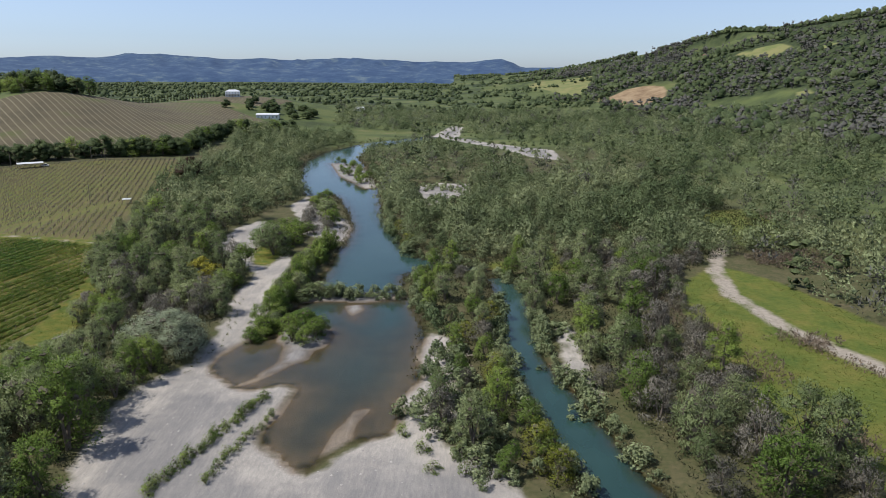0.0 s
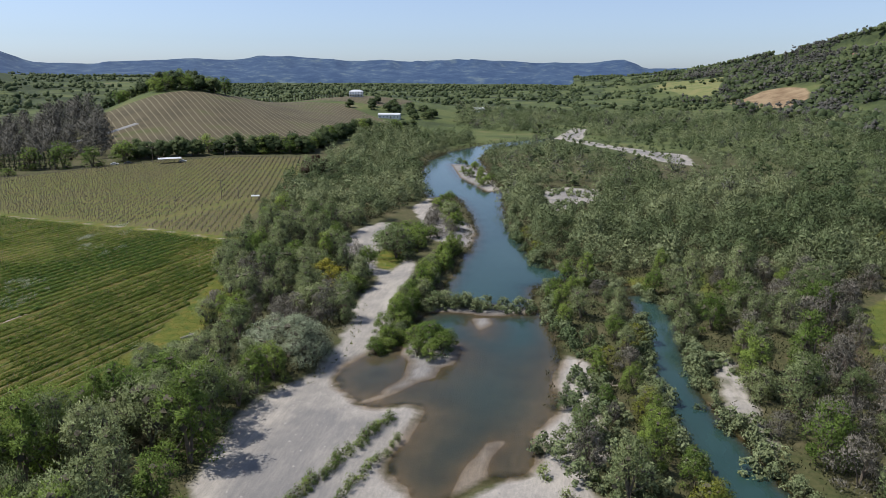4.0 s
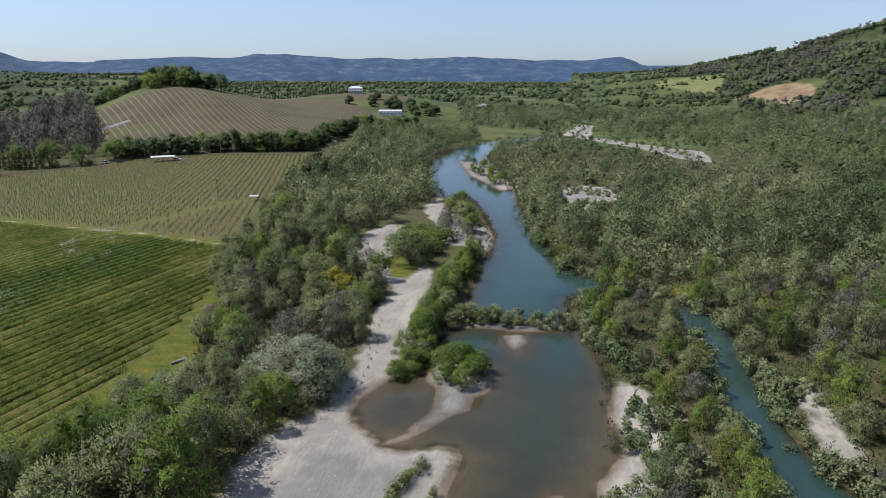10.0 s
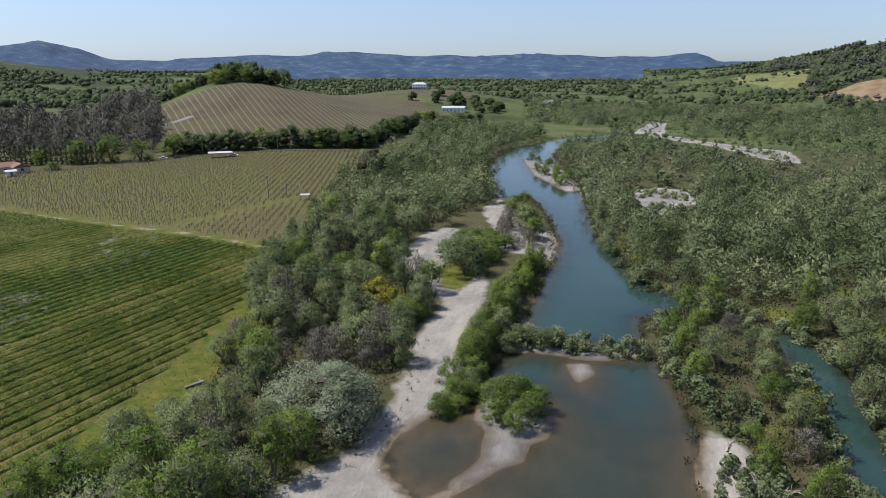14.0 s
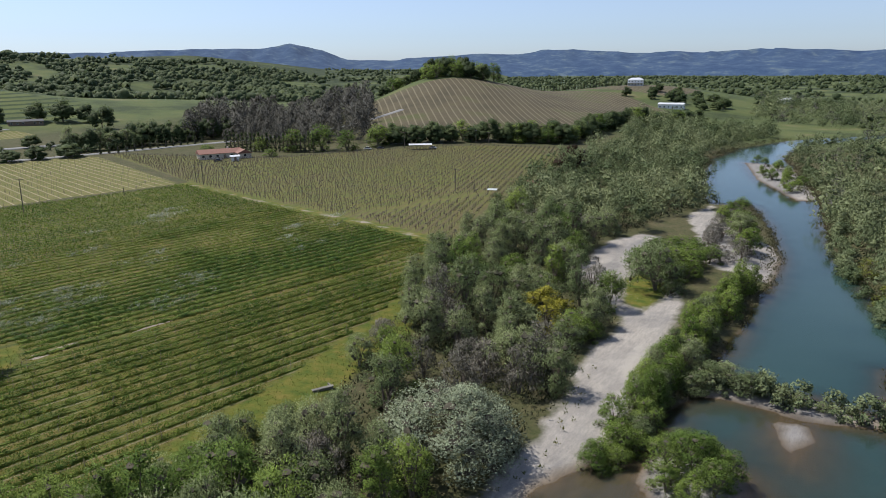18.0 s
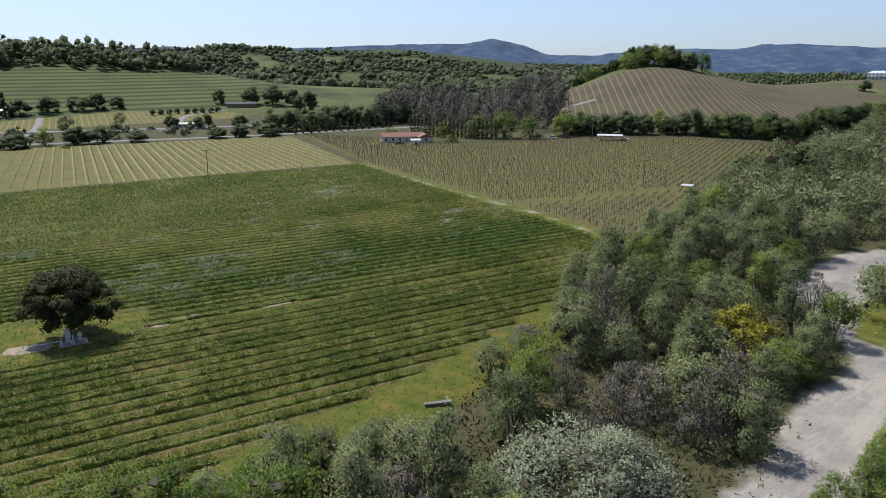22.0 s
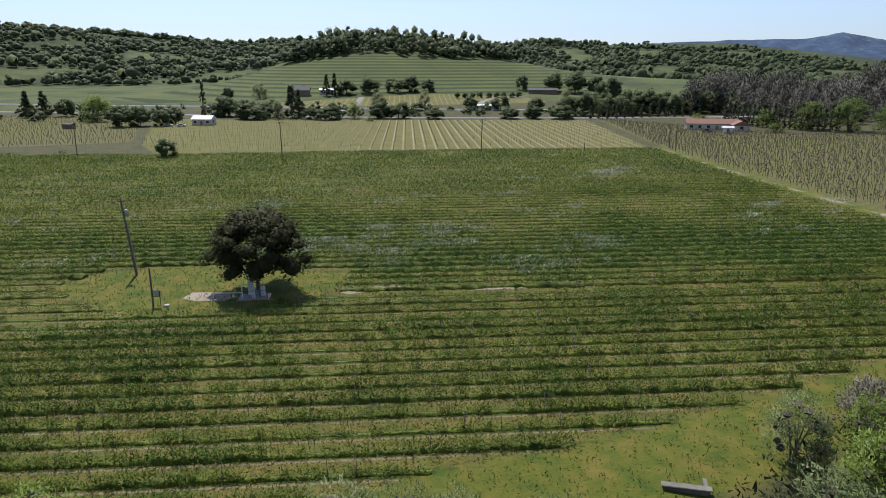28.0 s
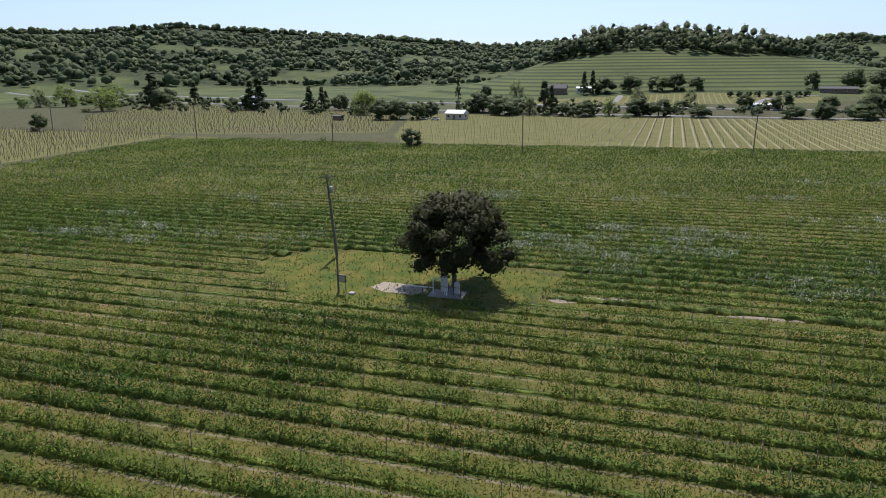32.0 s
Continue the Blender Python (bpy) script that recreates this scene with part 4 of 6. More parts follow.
# ---------------------------------------------------------------- trees that stand out by the river
sized("silver", -59, 134, 8.0, 17.5)
sized("yellow", -65.5, 178, 7.6, 11.0)
sized("rust", -134, 357, 11, 13)
sized("lone", -133.5, 108, 10.0, 11.2)
for x, y, h, w in ((-55, 226, 6.5, 9), (-52, 232, 5.5, 8), (-57, 236, 6.5, 8), (-51, 224, 5, 7), (-63, 226, 5.5, 7), (-49, 238, 4.5, 6), (-54, 243, 5, 7), (-55, 213, 10.2, 12.5), (-59, 224, 7.5, 9), (-60, 230, 7, 8), (-54, 219, 4.5, 6), (-47, 268, 7.5, 9), (-43, 256, 6, 7), (-62, 159, 7.5, 10), (-66, 168, 8, 8), (-59, 181, 4.5, 6), (-60, 176, 5, 7), (-57, 178, 3.5, 4.5)):
    sized("willow" if h > 7 else "green", x, y, h, w)
for k in range(62):
    u = k / 61
    x = np.interp(u, [0, 0.2, 0.6, 1], [-41.5, -41, -40.5, -38.5]) + rng.uniform(-2.2, 2.2)
    sized("green" if rng.rand() < 0.7 else "willow", x, 141 + 84 * u, rng.uniform(3.6, 6.4) * min(1, 0.5 + 3 * u), rng.uniform(3.2, 4.8))
for y in np.arange(99, 125, 2.3):
    sized("willow" if rng.rand() < 0.5 else "green", -78 + rng.uniform(-1.6, 2.8), y, rng.uniform(3.8, 5.4) if y < 118 else rng.uniform(2.8, 4.2), rng.uniform(4.0, 5.4))
for x, y, h in ((-81, 100, 3.2), (-80.5, 103.5, 2.6), (-80.8, 107, 3.0), (-81, 111, 2.4), (-80.2, 115, 2.6)):
    sized("green", x, y, h, h * 1.3)
for x, y, h in ((-31.5, 145, 5.2), (-28.5, 142, 4.4), (-34.5, 144.5, 4.6), (-30.5, 139, 3.6), (-28, 146, 4.2), (-33, 148.5, 4.2), (-33.5, 140.5, 3.8), (-30.5, 149, 3.6)):
    sized("green", x, y, h, h * 1.1)
for x, y, h in ((-35, 171.5, 3.8), (-32.5, 172.5, 3.6), (-30, 171.5, 3.4), (-27.5, 172.5, 2.8), (-25, 171.5, 2.2), (-36.5, 168, 3.2), (-22.5, 171.5, 1.8), (-19.5, 171, 1.5), (-16, 172, 1.3)):
    sized("willow", x, y, h, h * 1.35)
for k in range(26):
    u = k / 25
    sized("bush", -41.5 + 8.8 * u + rng.uniform(-0.6, 0.6), 83 + 30 * u, rng.uniform(1.0, 2.2), rng.uniform(1.8, 2.8))
for k in range(12):
    u = k / 11
    sized("bush", -34.4 + 4.6 * u + rng.uniform(-0.5, 0.5), 86 + 21 * u, rng.uniform(0.9, 1.8), rng.uniform(1.6, 2.4))
for x, y in spots(60, [(-60, 386), (-42, 348), (-36, 354), (-48, 412), (-58, 440), (-72, 446)], 5, rng):
    sized("green", x, y, rng.uniform(3, 5), rng.uniform(4, 6))
for x, y in spots(90, [(-58, 286), (-50, 240), (-42, 240), (-42, 262), (-54, 315)], 5, rng):
    sized("green" if rng.rand() < 0.6 else "bare", x, y, rng.uniform(3.5, 6.5), rng.uniform(4, 6))
for x, y in spots(70, [(-10, 92), (-6, 104), (-3, 126), (2, 118), (2, 100), (8, 88), (2, 82)], 4.2, rng):
    sized("bush", x, y, rng.uniform(1.2, 2.6), rng.uniform(2, 3.4))

for x, y, h, w in ((15, 93, 6, 6.5), (17, 88, 5, 6), (11, 150, 6, 6), (10, 120, 5.5, 6), (5, 140, 4.5, 5), (-12, 226, 5, 6), (-16, 246, 5, 6), (-80, 215, 6, 7)):
    sized("lime", x, y, h, w)
bar = spots(900, [(-8, 108), (-3, 132), (-2, 150), (4, 150), (5, 128), (8, 104), (14, 88), (6, 84), (0, 96)], 2.0, rng, WET)
lobes = np.minimum(np.hypot(bar[:, 0] + 2.5, bar[:, 1] - 139.5), np.hypot(bar[:, 0] + 5, bar[:, 1] - 115.5))
open_ground = np.concatenate([spots(500, OPEN_FAR, 3.2, rng), spots(1500, OPEN_BAR, 5.0, rng), spots(60, SAND_RIGHT, 2.2, rng)])
thin = waves(open_ground[:, 0], open_ground[:, 1], 40, 71) > -0.1
merged_trees("open_bar_brush", "low grey willow brush on the open gravel bars", open_ground[thin], 1.8, 3.6, FAR_LEAF, rng, 6, 16, 0.3)
merged_trees("bar_brush", "grey-green and brown brush on the sandy bar", bar[lobes > 4.2], 2.6, 3.2, FAR_LEAF, rng, 8, 34, 0.2)
# brush on the banks, down to the water
BANKS = ([(-16, 235), (-11, 214), (0, 207), (12, 201), (19, 186), (22, 176)], [(-25, 294), (-18, 240)], [(-7, 192), (-6, 166), (-2, 150)], [(14, 172), (12.6, 147), (13, 131), (14.5, 118), (16, 105), (18, 94), (20, 85)],
         [(22, 160), (22, 150), (22.2, 131), (24.8, 119), (27.2, 109), (29.5, 98), (31, 88)], [(-45, 430), (-31, 355), (-23, 294)], [(10, 189), (-3, 197)])
brush = []
for line in BANKS:
    for (x0, y0), (x1, y1) in zip(line, line[1:]):
        m = int(math.hypot(x1 - x0, y1 - y0) / 1.3)
        brush.append(np.array([(x0, y0)]) + np.array([(x1 - x0, y1 - y0)]) * rng.rand(m, 1) + rng.normal(size=(m, 2)) * 0.9)
brush.append(spots(120, [(-36, 176), (-22, 174.5), (-10.5, 173.5), (-10.3, 171.5), (-21, 169), (-30, 170), (-37, 167)], 1.6, rng))
merged_trees("bank_brush", "willow brush on the banks down to the water", np.concatenate(brush), 2.5, 3.6, FAR_LEAF, rng, 8, 30, 0.22)

# ---------------------------------------------------------------- trees by the farms and roads
for kind, x, y, h, w in (
        ("cypress", -431, 87, 20, 3.4), ("conifer", -481, -9, 14, 8), ("conifer", -478, 0, 14, 7), ("dark", -485, 10, 9.5, 11), ("green", -444, 33, 13, 15), ("dark", -405, 50, 9.6, 14),
        ("dark", -406, 59, 9.3, 12), ("dark", -404, 68, 7.8, 9), ("dark", -417, 74, 8, 8), ("dark", -279, 83, 5.5, 7), ("dark", -461, 97, 11, 17), ("dark", -440, 109, 10, 15), ("dark", -450, 120, 8, 12),
        ("dark", -435, 113, 7.5, 13), ("willow", -435, 125, 9.7, 7), ("conifer", -444, 133, 17.6, 10), ("conifer", -446, 137, 15, 7), ("dark", -430, 142, 6.7, 10), ("dark", -424, 153, 7.2, 14), ("green", -428, 166, 9, 8),
        ("dark", -426, 180, 9, 13), ("dark", -424, 190, 8.3, 13), ("bush", -409, 172, 3.4, 6), ("dark", -416, 208, 6, 12), ("dark", -404, 248, 6, 12), ("dark", -401, 261, 7.4, 10), ("dark", -397, 277, 7.4, 16),
        ("dark", -535, 381, 16, 17), ("bush", -515, -223, 7, 12), ("willow", -525, -217, 13, 12), ("green", -534, -204, 14.7, 17), ("green", -534, -168, 15, 20), ("conifer", -529, -136, 22, 15), ("conifer", -524, -130, 18, 12),
        ("dark", -514, -121, 12, 15), ("green", -483, -145, 14, 22), ("conifer", -560, -119, 16, 11), ("dark", -619, -168, 10, 13), ("conifer", -493, -45, 20, 13), ("conifer", -496, -52, 18, 11), ("dark", -494, -58, 8, 12),
        ("conifer", -527, -21, 10, 6), ("conifer", -525, -10, 10, 6), ("dark", -513, 3, 8, 10), ("green", -467, 28, 11, 15), ("dark", -336, -84, 6.8, 8), ("bush", -298, 49, 1.4, 2.6), ("bush", -284, 51, 1.4, 2.4),
        ("dark", -590, 381, 17, 22), ("dark", -600, 365, 15, 18), ("dark", -610, 341, 12, 11), ("dark", -578, 395, 14, 16), ("dark", -575, 410, 12, 14), ("willow", -600, 120, 12, 12), ("dark", -606, 96, 9, 10),
        ("dark", -596, 186, 11, 16), ("dark", -598, 205, 12, 18), ("dark", -600, 225, 11, 16), ("dark", -602, 240, 12, 15), ("conifer", -592, 176, 17, 7), ("conifer", -594, 170, 16, 7), ("dark", -604, 255, 9, 12),
        ("willow", -505, 195, 10, 11), ("willow", -500, 225, 11, 8), ("dark", -480, 250, 8, 10), ("dark", -470, 268, 9, 12), ("dark", -462, 290, 8, 12), ("dark", -475, 160, 6, 8), ("dark", -478, 215, 5, 9)):
    sized(kind, x, y, h, w)
for k in range(9):
    sized("dark", -566 + rng.uniform(-2, 2), 268 + 6.5 * k, 4.2, 5)
# dark oaks along the far side of the vineyard
for u in np.linspace(0, 1, 56):
    x = np.interp(u, [0, 0.25, 0.5, 0.8, 1], [-266, -205, -172, -178, -150])
    y = np.interp(u, [0, 0.25, 0.5, 0.8, 1], [388, 432, 446, 560, 660])
    sized("dark" if rng.rand() < 0.72 else "green", x + rng.uniform(-3, 3), y + rng.uniform(-3, 6), rng.uniform(8, 13), rng.uniform(10, 15.5))
# trees along the road past the tiled-roof house
for u in np.linspace(0, 1, 30):
    sized("dark" if rng.rand() < 0.8 else "willow", np.interp(u, [0, 1], [-398, -392]) - 14 - rng.uniform(0, 16), 285 + 120 * u, rng.uniform(8, 15), rng.uniform(9, 13))
for k in range(14):
    sized("cypress", -393 + 0.25 * k, 292 + 5.2 * k, rng.uniform(6, 8), 2.2)
for k in range(22):
    sized("cypress", -340 + 2.6 * k, 338 + 0.7 * k, rng.uniform(9, 12), 2.6)
for x, y, h, w in ((-300, 352, 12, 14), (-286, 360, 14, 15), (-272, 366, 11, 13), (-318, 345, 8, 10), (-330, 316, 6, 9), (-296, 330, 4, 8), (-264, 384, 12, 14)):
    sized("green", x, y, h, w)
# knoll grove and cypress walk
for x, y in spots(150, [(-386, 614), (-366, 600), (-330, 628), (-326, 646), (-350, 652), (-378, 636)], 8, rng):
    sized("dark" if rng.rand() < 0.7 else "green", x, y, rng.uniform(12, 17), rng.uniform(12, 17))
for x, y in spots(80, [(-440, 612), (-412, 600), (-396, 640), (-420, 668), (-446, 644)], 10, rng):
    sized("dark" if rng.rand() < 0.5 else "green", x, y, rng.uniform(8, 12), rng.uniform(10, 14))
for k in range(34):
    sized("cypress", -395 + 3.3 * k, 830 + 1.4 * k, rng.uniform(7.5, 10), 2.2)
for x, y in spots(90, [(-250, 770), (-190, 760), (-150, 720), (-140, 800), (-220, 840)], 14, rng):
    sized("dark", x, y, rng.uniform(6, 10), rng.uniform(9, 14))

# ---------------------------------------------------------------- woods too many to count
grove = spots(900, [(-410, 365), (-312, 374), (-282, 394), (-365, 508), (-430, 580), (-520, 470)], 7.5, rng)
merged_trees("bare_grove", "tall leafless grey grove behind the farmhouse", grove, 16, 10, FAR_BARE, rng, 24, 26, 0.6, bare=True)


def ring(n, yaw0, yaw1, r0, r1):
    a, r = np.radians(rng.uniform(yaw0, yaw1, n)), np.sqrt(rng.uniform(r0 * r0, r1 * r1, n))
    return np.stack([-30 - r * np.sin(a), 70 + r * np.cos(a)], 1)


hp = ring(15000, -48, -7, 560, 2300)
hp = hp[(waves(hp[:, 0], hp[:, 1], 300, 9) > -0.7) & (hp[:, 0] > 300 + 60 * waves(hp[:, 0], hp[:, 1], 200, 13))]
for q in [OCHRE] + CLEARINGS:
    hp = hp[depth_in(q, hp[:, 0], hp[:, 1]) < -8]
side = rng.rand(len(hp)) < 0.5 + 0.4 * waves(hp[:, 0], hp[:, 1], 400, 12)
merged_trees("hill_woods", "dark oak woods on the hillside", hp[side], 10, 13, FAR_OAK, rng, 2, 5, 1.0, 6, core=True, fat=0.32)
merged_trees("bare_hill_woods", "grey leafless woods on the hillside", hp[~side], 11, 13, FAR_BARE, rng, 4, 4, 1.5)
wp = ring(11500, 42, 135, 930, 1900)
wp = wp[waves(wp[:, 0], wp[:, 1], 260, 19) > -0.5]
wp = wp[np.hypot((wp[:, 0] + 820) / 190, (wp[:, 1] - 250) / 215) > 1]
merged_trees("western_hill_woods", "dense dark oak woods on the western hills", wp, 10, 15, FAR_OAK, rng, 2, 5, 1.0, 6, core=True, fat=0.34)
top = spots(900, [(-775, 152), (-752, 190), (-742, 265), (-746, 335), (-770, 402), (-830, 410), (-850, 270), (-830, 150)], 6.5, rng)
merged_trees("hilltop_woods", "dark oaks crowning the terraced hill", top, 13, 13, FAR_OAK, rng, 6, 16, 0.8, 6, core=True, fat=0.24)
vp = ring(8000, -14, 42, 900, 3200)
vp = vp[(waves(vp[:, 0], vp[:, 1], 320, 22) > 0.12) | (rng.rand(len(vp)) < 0.12)]
merged_trees("valley_woods", "woods and hedges across the far valley floor", vp, 8, 15, FAR_OAK, rng, 2, 4, 1.0, 6, core=True, fat=0.3)
roadside = spots(1300, [(-560, -260), (-470, -80), (-425, 120), (-400, 300), (-415, 330), (-470, 300), (-520, 120), (-560, -60), (-640, -230)], 9.5, rng)
merged_trees("roadside_bushes", "dark bushes and small trees between the roads", roadside[rng.rand(len(roadside)) < 0.8], 4.8, 7, FAR_OAK, rng, 7, 10, 0.6)

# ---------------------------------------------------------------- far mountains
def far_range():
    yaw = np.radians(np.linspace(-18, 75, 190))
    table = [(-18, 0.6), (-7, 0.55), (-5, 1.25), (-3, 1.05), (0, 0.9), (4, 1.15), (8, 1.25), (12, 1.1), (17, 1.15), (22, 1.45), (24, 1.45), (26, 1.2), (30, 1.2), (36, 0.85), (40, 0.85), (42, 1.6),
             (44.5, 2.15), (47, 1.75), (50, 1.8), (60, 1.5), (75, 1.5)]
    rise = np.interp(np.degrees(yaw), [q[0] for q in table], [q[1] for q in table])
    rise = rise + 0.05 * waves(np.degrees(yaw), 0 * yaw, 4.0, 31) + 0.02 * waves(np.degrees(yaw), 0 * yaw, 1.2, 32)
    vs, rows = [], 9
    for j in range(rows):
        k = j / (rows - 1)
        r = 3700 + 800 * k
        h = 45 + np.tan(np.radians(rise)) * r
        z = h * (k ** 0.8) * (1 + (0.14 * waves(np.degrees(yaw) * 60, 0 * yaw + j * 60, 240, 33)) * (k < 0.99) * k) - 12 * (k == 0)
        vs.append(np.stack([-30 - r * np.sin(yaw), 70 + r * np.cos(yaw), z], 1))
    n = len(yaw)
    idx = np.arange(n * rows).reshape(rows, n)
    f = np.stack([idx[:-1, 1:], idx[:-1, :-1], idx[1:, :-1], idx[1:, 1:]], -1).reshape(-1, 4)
    m, ns, ls, p = material("far_mountains_haze")
    # the haze of distance is put into the base colour as blue
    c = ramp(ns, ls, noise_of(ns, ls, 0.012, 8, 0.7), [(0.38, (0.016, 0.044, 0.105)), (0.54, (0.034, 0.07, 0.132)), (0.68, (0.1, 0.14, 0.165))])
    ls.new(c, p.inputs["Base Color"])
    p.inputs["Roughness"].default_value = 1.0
    return tagged(raw("backdrop", np.concatenate(vs), f, m, flat=False), "wooded mountains at the end of the valley, painted haze blue", "mountains", "", "structure")


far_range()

# ---------------------------------------------------------------- crops and vines


def row_grid(poly, yaw, spacing, step, rng, jitter=0.15):
    """Places along parallel rows that run yaw degrees left of north, inside a polygon; with the row's number."""
    n, d = np.array([math.cos(radians(yaw)), math.sin(radians(yaw))]), np.array([-math.sin(radians(yaw)), math.cos(radians(yaw))])
    q = np.array(poly, float)
    s0, s1, u0, u1 = (q @ n).min(), (q @ n).max(), (q @ d).min(), (q @ d).max()
    s = np.arange(math.ceil(s0 / spacing), math.floor(s1 / spacing) + 1)
    S, U = np.meshgrid(s * spacing, np.arange(u0, u1, step))
    R = np.meshgrid(s, np.arange(u0, u1, step))[0]
    S, U = S + rng.normal(size=S.shape) * jitter, U + rng.uniform(-0.5, 0.5, U.shape) * step
    p = np.stack([S.ravel() * n[0] + U.ravel() * d[0], S.ravel() * n[1] + U.ravel() * d[1]], 1)
    ok = inside(poly, p[:, 0], p[:, 1])
    return p[ok], R.ravel()[ok], S.ravel()[ok], U.ravel()[ok]


def crop_rows(name, label, p, high, wide, per, leaf, mat, rng, tint=None):
    n = len(p)
    c = np.repeat(p, per, 0)
    hh = np.repeat(high, per)
    along, across = rng.normal(size=n * per) * 0.35, rng.normal(size=n * per) * wide
    off = np.stack([0.98 * across + 0.2 * along, -0.2 * across + 0.98 * along], 1)
    z = heights(p)
    pts = np.stack([c[:, 0] + off[:, 0], c[:, 1] + off[:, 1], np.repeat(z, per) + hh * rng.uniform(0.2, 1.0, n * per)], 1)
    v, f = strokes(pts, leaf * 2.2, rng, np.zeros_like(pts))
    nor = np.stack([0.98 * across, -0.2 * across, 0.35 + 0 * across], 1) + rng.normal(size=(n * per, 3)) * 0.25
    nor = (nor / np.linalg.norm(nor, axis=1)[:, None]).repeat(3, 0)
    t = np.repeat(tint if tint is not None else rng.rand(n), per * 3)
    return tagged(raw(name, v, f, mat, tint=t, soft=nor), label, "crop", "", "stuff")


def vigour(x, y, row, s):
    """How high and green the crop stands: 0 bare, 1 full."""
    k = 0.52 + 0.3 * waves(x, y, 45, 41) + 0.2 * waves(x, y, 12, 42) + 0.14 * np.random.RandomState(5).normal(size=200)[row % 200]
    return np.clip(k + 0.22 * (s < -150.6) + 0.3 * np.exp(-(((s + 168) / 22) ** 2)) - 0.75 * (np.abs(s + 149.5) < 1.4), 0.05, 1.3)


def hedge(name, label, poly, yaw, spacing, step, rng, mat, keep):
    """Rows of low plants grown together: one lumpy ridge a row, cut where the crop failed."""
    p, row, s, u = row_grid(poly, yaw, spacing, step, rng, 0.0)
    ok = keep(p[:, 0], p[:, 1])
    p, row, s, u = p[ok], row[ok], s[ok], u[ok]
    order = np.lexsort((u, row))
    p, row, s, u = p[order], row[order], s[order], u[order]
    k = vigour(p[:, 0], p[:, 1], row, s)
    n = len(p)
    side = np.array([math.cos(radians(yaw)), math.sin(radians(yaw))])
    full = np.where(s < -150.6, 1.0, 0.0)
    lump = 1 + 0.2 * waves(p[:, 0], p[:, 1], 3.2, 44)
    wide, high = (0.18 + (0.3 + 0.3 * full) * k) * rng.uniform(0.65, 1.3, n) * lump, (0.02 + (0.46 - 0.12 * full) * k) * rng.uniform(0.35, 1.3, n) * lump
    z = heights(p)
    rows, out = [], []
    for a, h, ax, az in ((-1.0, -0.05, -1, 0.15), (-0.8, 0.62, -0.8, 0.6), (0.0, 1.0, 0, 1), (0.8, 0.62, 0.8, 0.6), (1.0, -0.05, 1, 0.15)):
        o = a * wide * rng.uniform(0.8, 1.2, n)
        rows.append(np.stack([p[:, 0] + side[0] * o, p[:, 1] + side[1] * o, z + h * high * rng.uniform(0.9, 1.1, n)], 1))
        out.append(np.stack([np.full(n, side[0] * ax), np.full(n, side[1] * ax), np.full(n, az)], 1))
    v = np.stack(rows, 1).reshape(-1, 3)
    o = np.stack(out, 1).reshape(-1, 3) + rng.normal(size=(5 * n, 3)) * 0.25
    o /= np.linalg.norm(o, axis=1)[:, None]
    i = np.nonzero((row[1:] == row[:-1]) & (u[1:] - u[:-1] < 2.2 * step))[0][:, None] * 5 + np.arange(4)[None]
    f = np.stack([i, i + 1, i + 6, i + 5], -1).reshape(-1, 4)
    tint = np.clip(1.2 - 0.5 * k + 0.22 * rng.normal(size=n), 0, 1)
    return tagged(raw(name, v, f, mat, tint=tint.repeat(5), soft=o), label, "crop", "", "stuff")


def in_crop(x, y):
    return ~inside(LAWN, x, y) & (x > -300)


NEAR_EDGE = -190
hedge("crop_ridges", "dense green bean plants grown together in rows", FIELD_A, -11.5, 2.75, 0.55, rng, CROP, lambda x, y: in_crop(x, y) & (x > NEAR_EDGE))
pa, ra, sa, ua = row_grid(FIELD_A, -11.5, 2.75, 0.42, rng, 0.1)
ok = in_crop(pa[:, 0], pa[:, 1])
pa, ra, sa, ua = pa[ok], ra[ok], sa[ok], ua[ok]
vig = vigour(pa[:, 0], pa[:, 1], ra, sa)
ok = rng.rand(len(pa)) < 0.35 + 0.8 * vig
pa, vig = pa[ok], vig[ok]
near = pa[:, 0] > NEAR_EDGE
tint = np.clip(1.05 - 0.7 * vig + 0.15 * rng.normal(size=len(pa)), 0, 1)
close = pa[:, 0] > -150
tint = np.clip(tint - 0.15, 0, 1)
first = close & (pa[:, 0] > -122)
crop_rows("crop_plants", "leafy upright bean plants at the near side of the field", pa[first], 0.4 + 0.85 * vig[first], 0.3, 18, 0.12, CROP, rng, np.clip(tint[first] - 0.1, 0, 1))
crop_rows("crop_rows", "dark green bean shoots in long straight rows", pa[close], 0.35 + 0.8 * vig[close], 0.3, 26, 0.11, CROP, rng, tint[close])
crop_rows("crop_rows_beyond", "green bean shoots in rows past the lone oak", pa[near & ~close], 0.3 + 0.7 * vig[near & ~close], 0.42, 12, 0.15, CROP, rng, np.clip(tint[near & ~close] + 0.2, 0, 1))
beyond = ~near & (pa[:, 0] > -300)
crop_rows("far_crop_rows", "green bean plants in the far half of the field", pa[beyond], 0.25 + 0.5 * vig[beyond], 0.6, 7, 0.22, CROP, rng, np.clip(tint[beyond] + 0.22, 0, 1))
pg, rg, sg, _ = row_grid(FIELD_A, -11.5, 1.375, 0.5, rng, 0.35)
ok = (rg % 2 == 1) & (~inside(LAWN, pg[:, 0], pg[:, 1])) & (pg[:, 0] > -205)
pg, sg = pg[ok], sg[ok]
WEED = foliage("inter_row_weeds", (0.14, 0.155, 0.032), (0.33, 0.27, 0.07), tint="tint", through=0.4)
crop_rows("weeds", "low yellow-green weeds between the rows", pg, np.full(len(pg), 0.28), 0.45, 8, 0.11, WEED, rng)
pn, _, _, _ = row_grid(FIELD_A, -11.5, 0.9, 0.8, rng, 0.4)
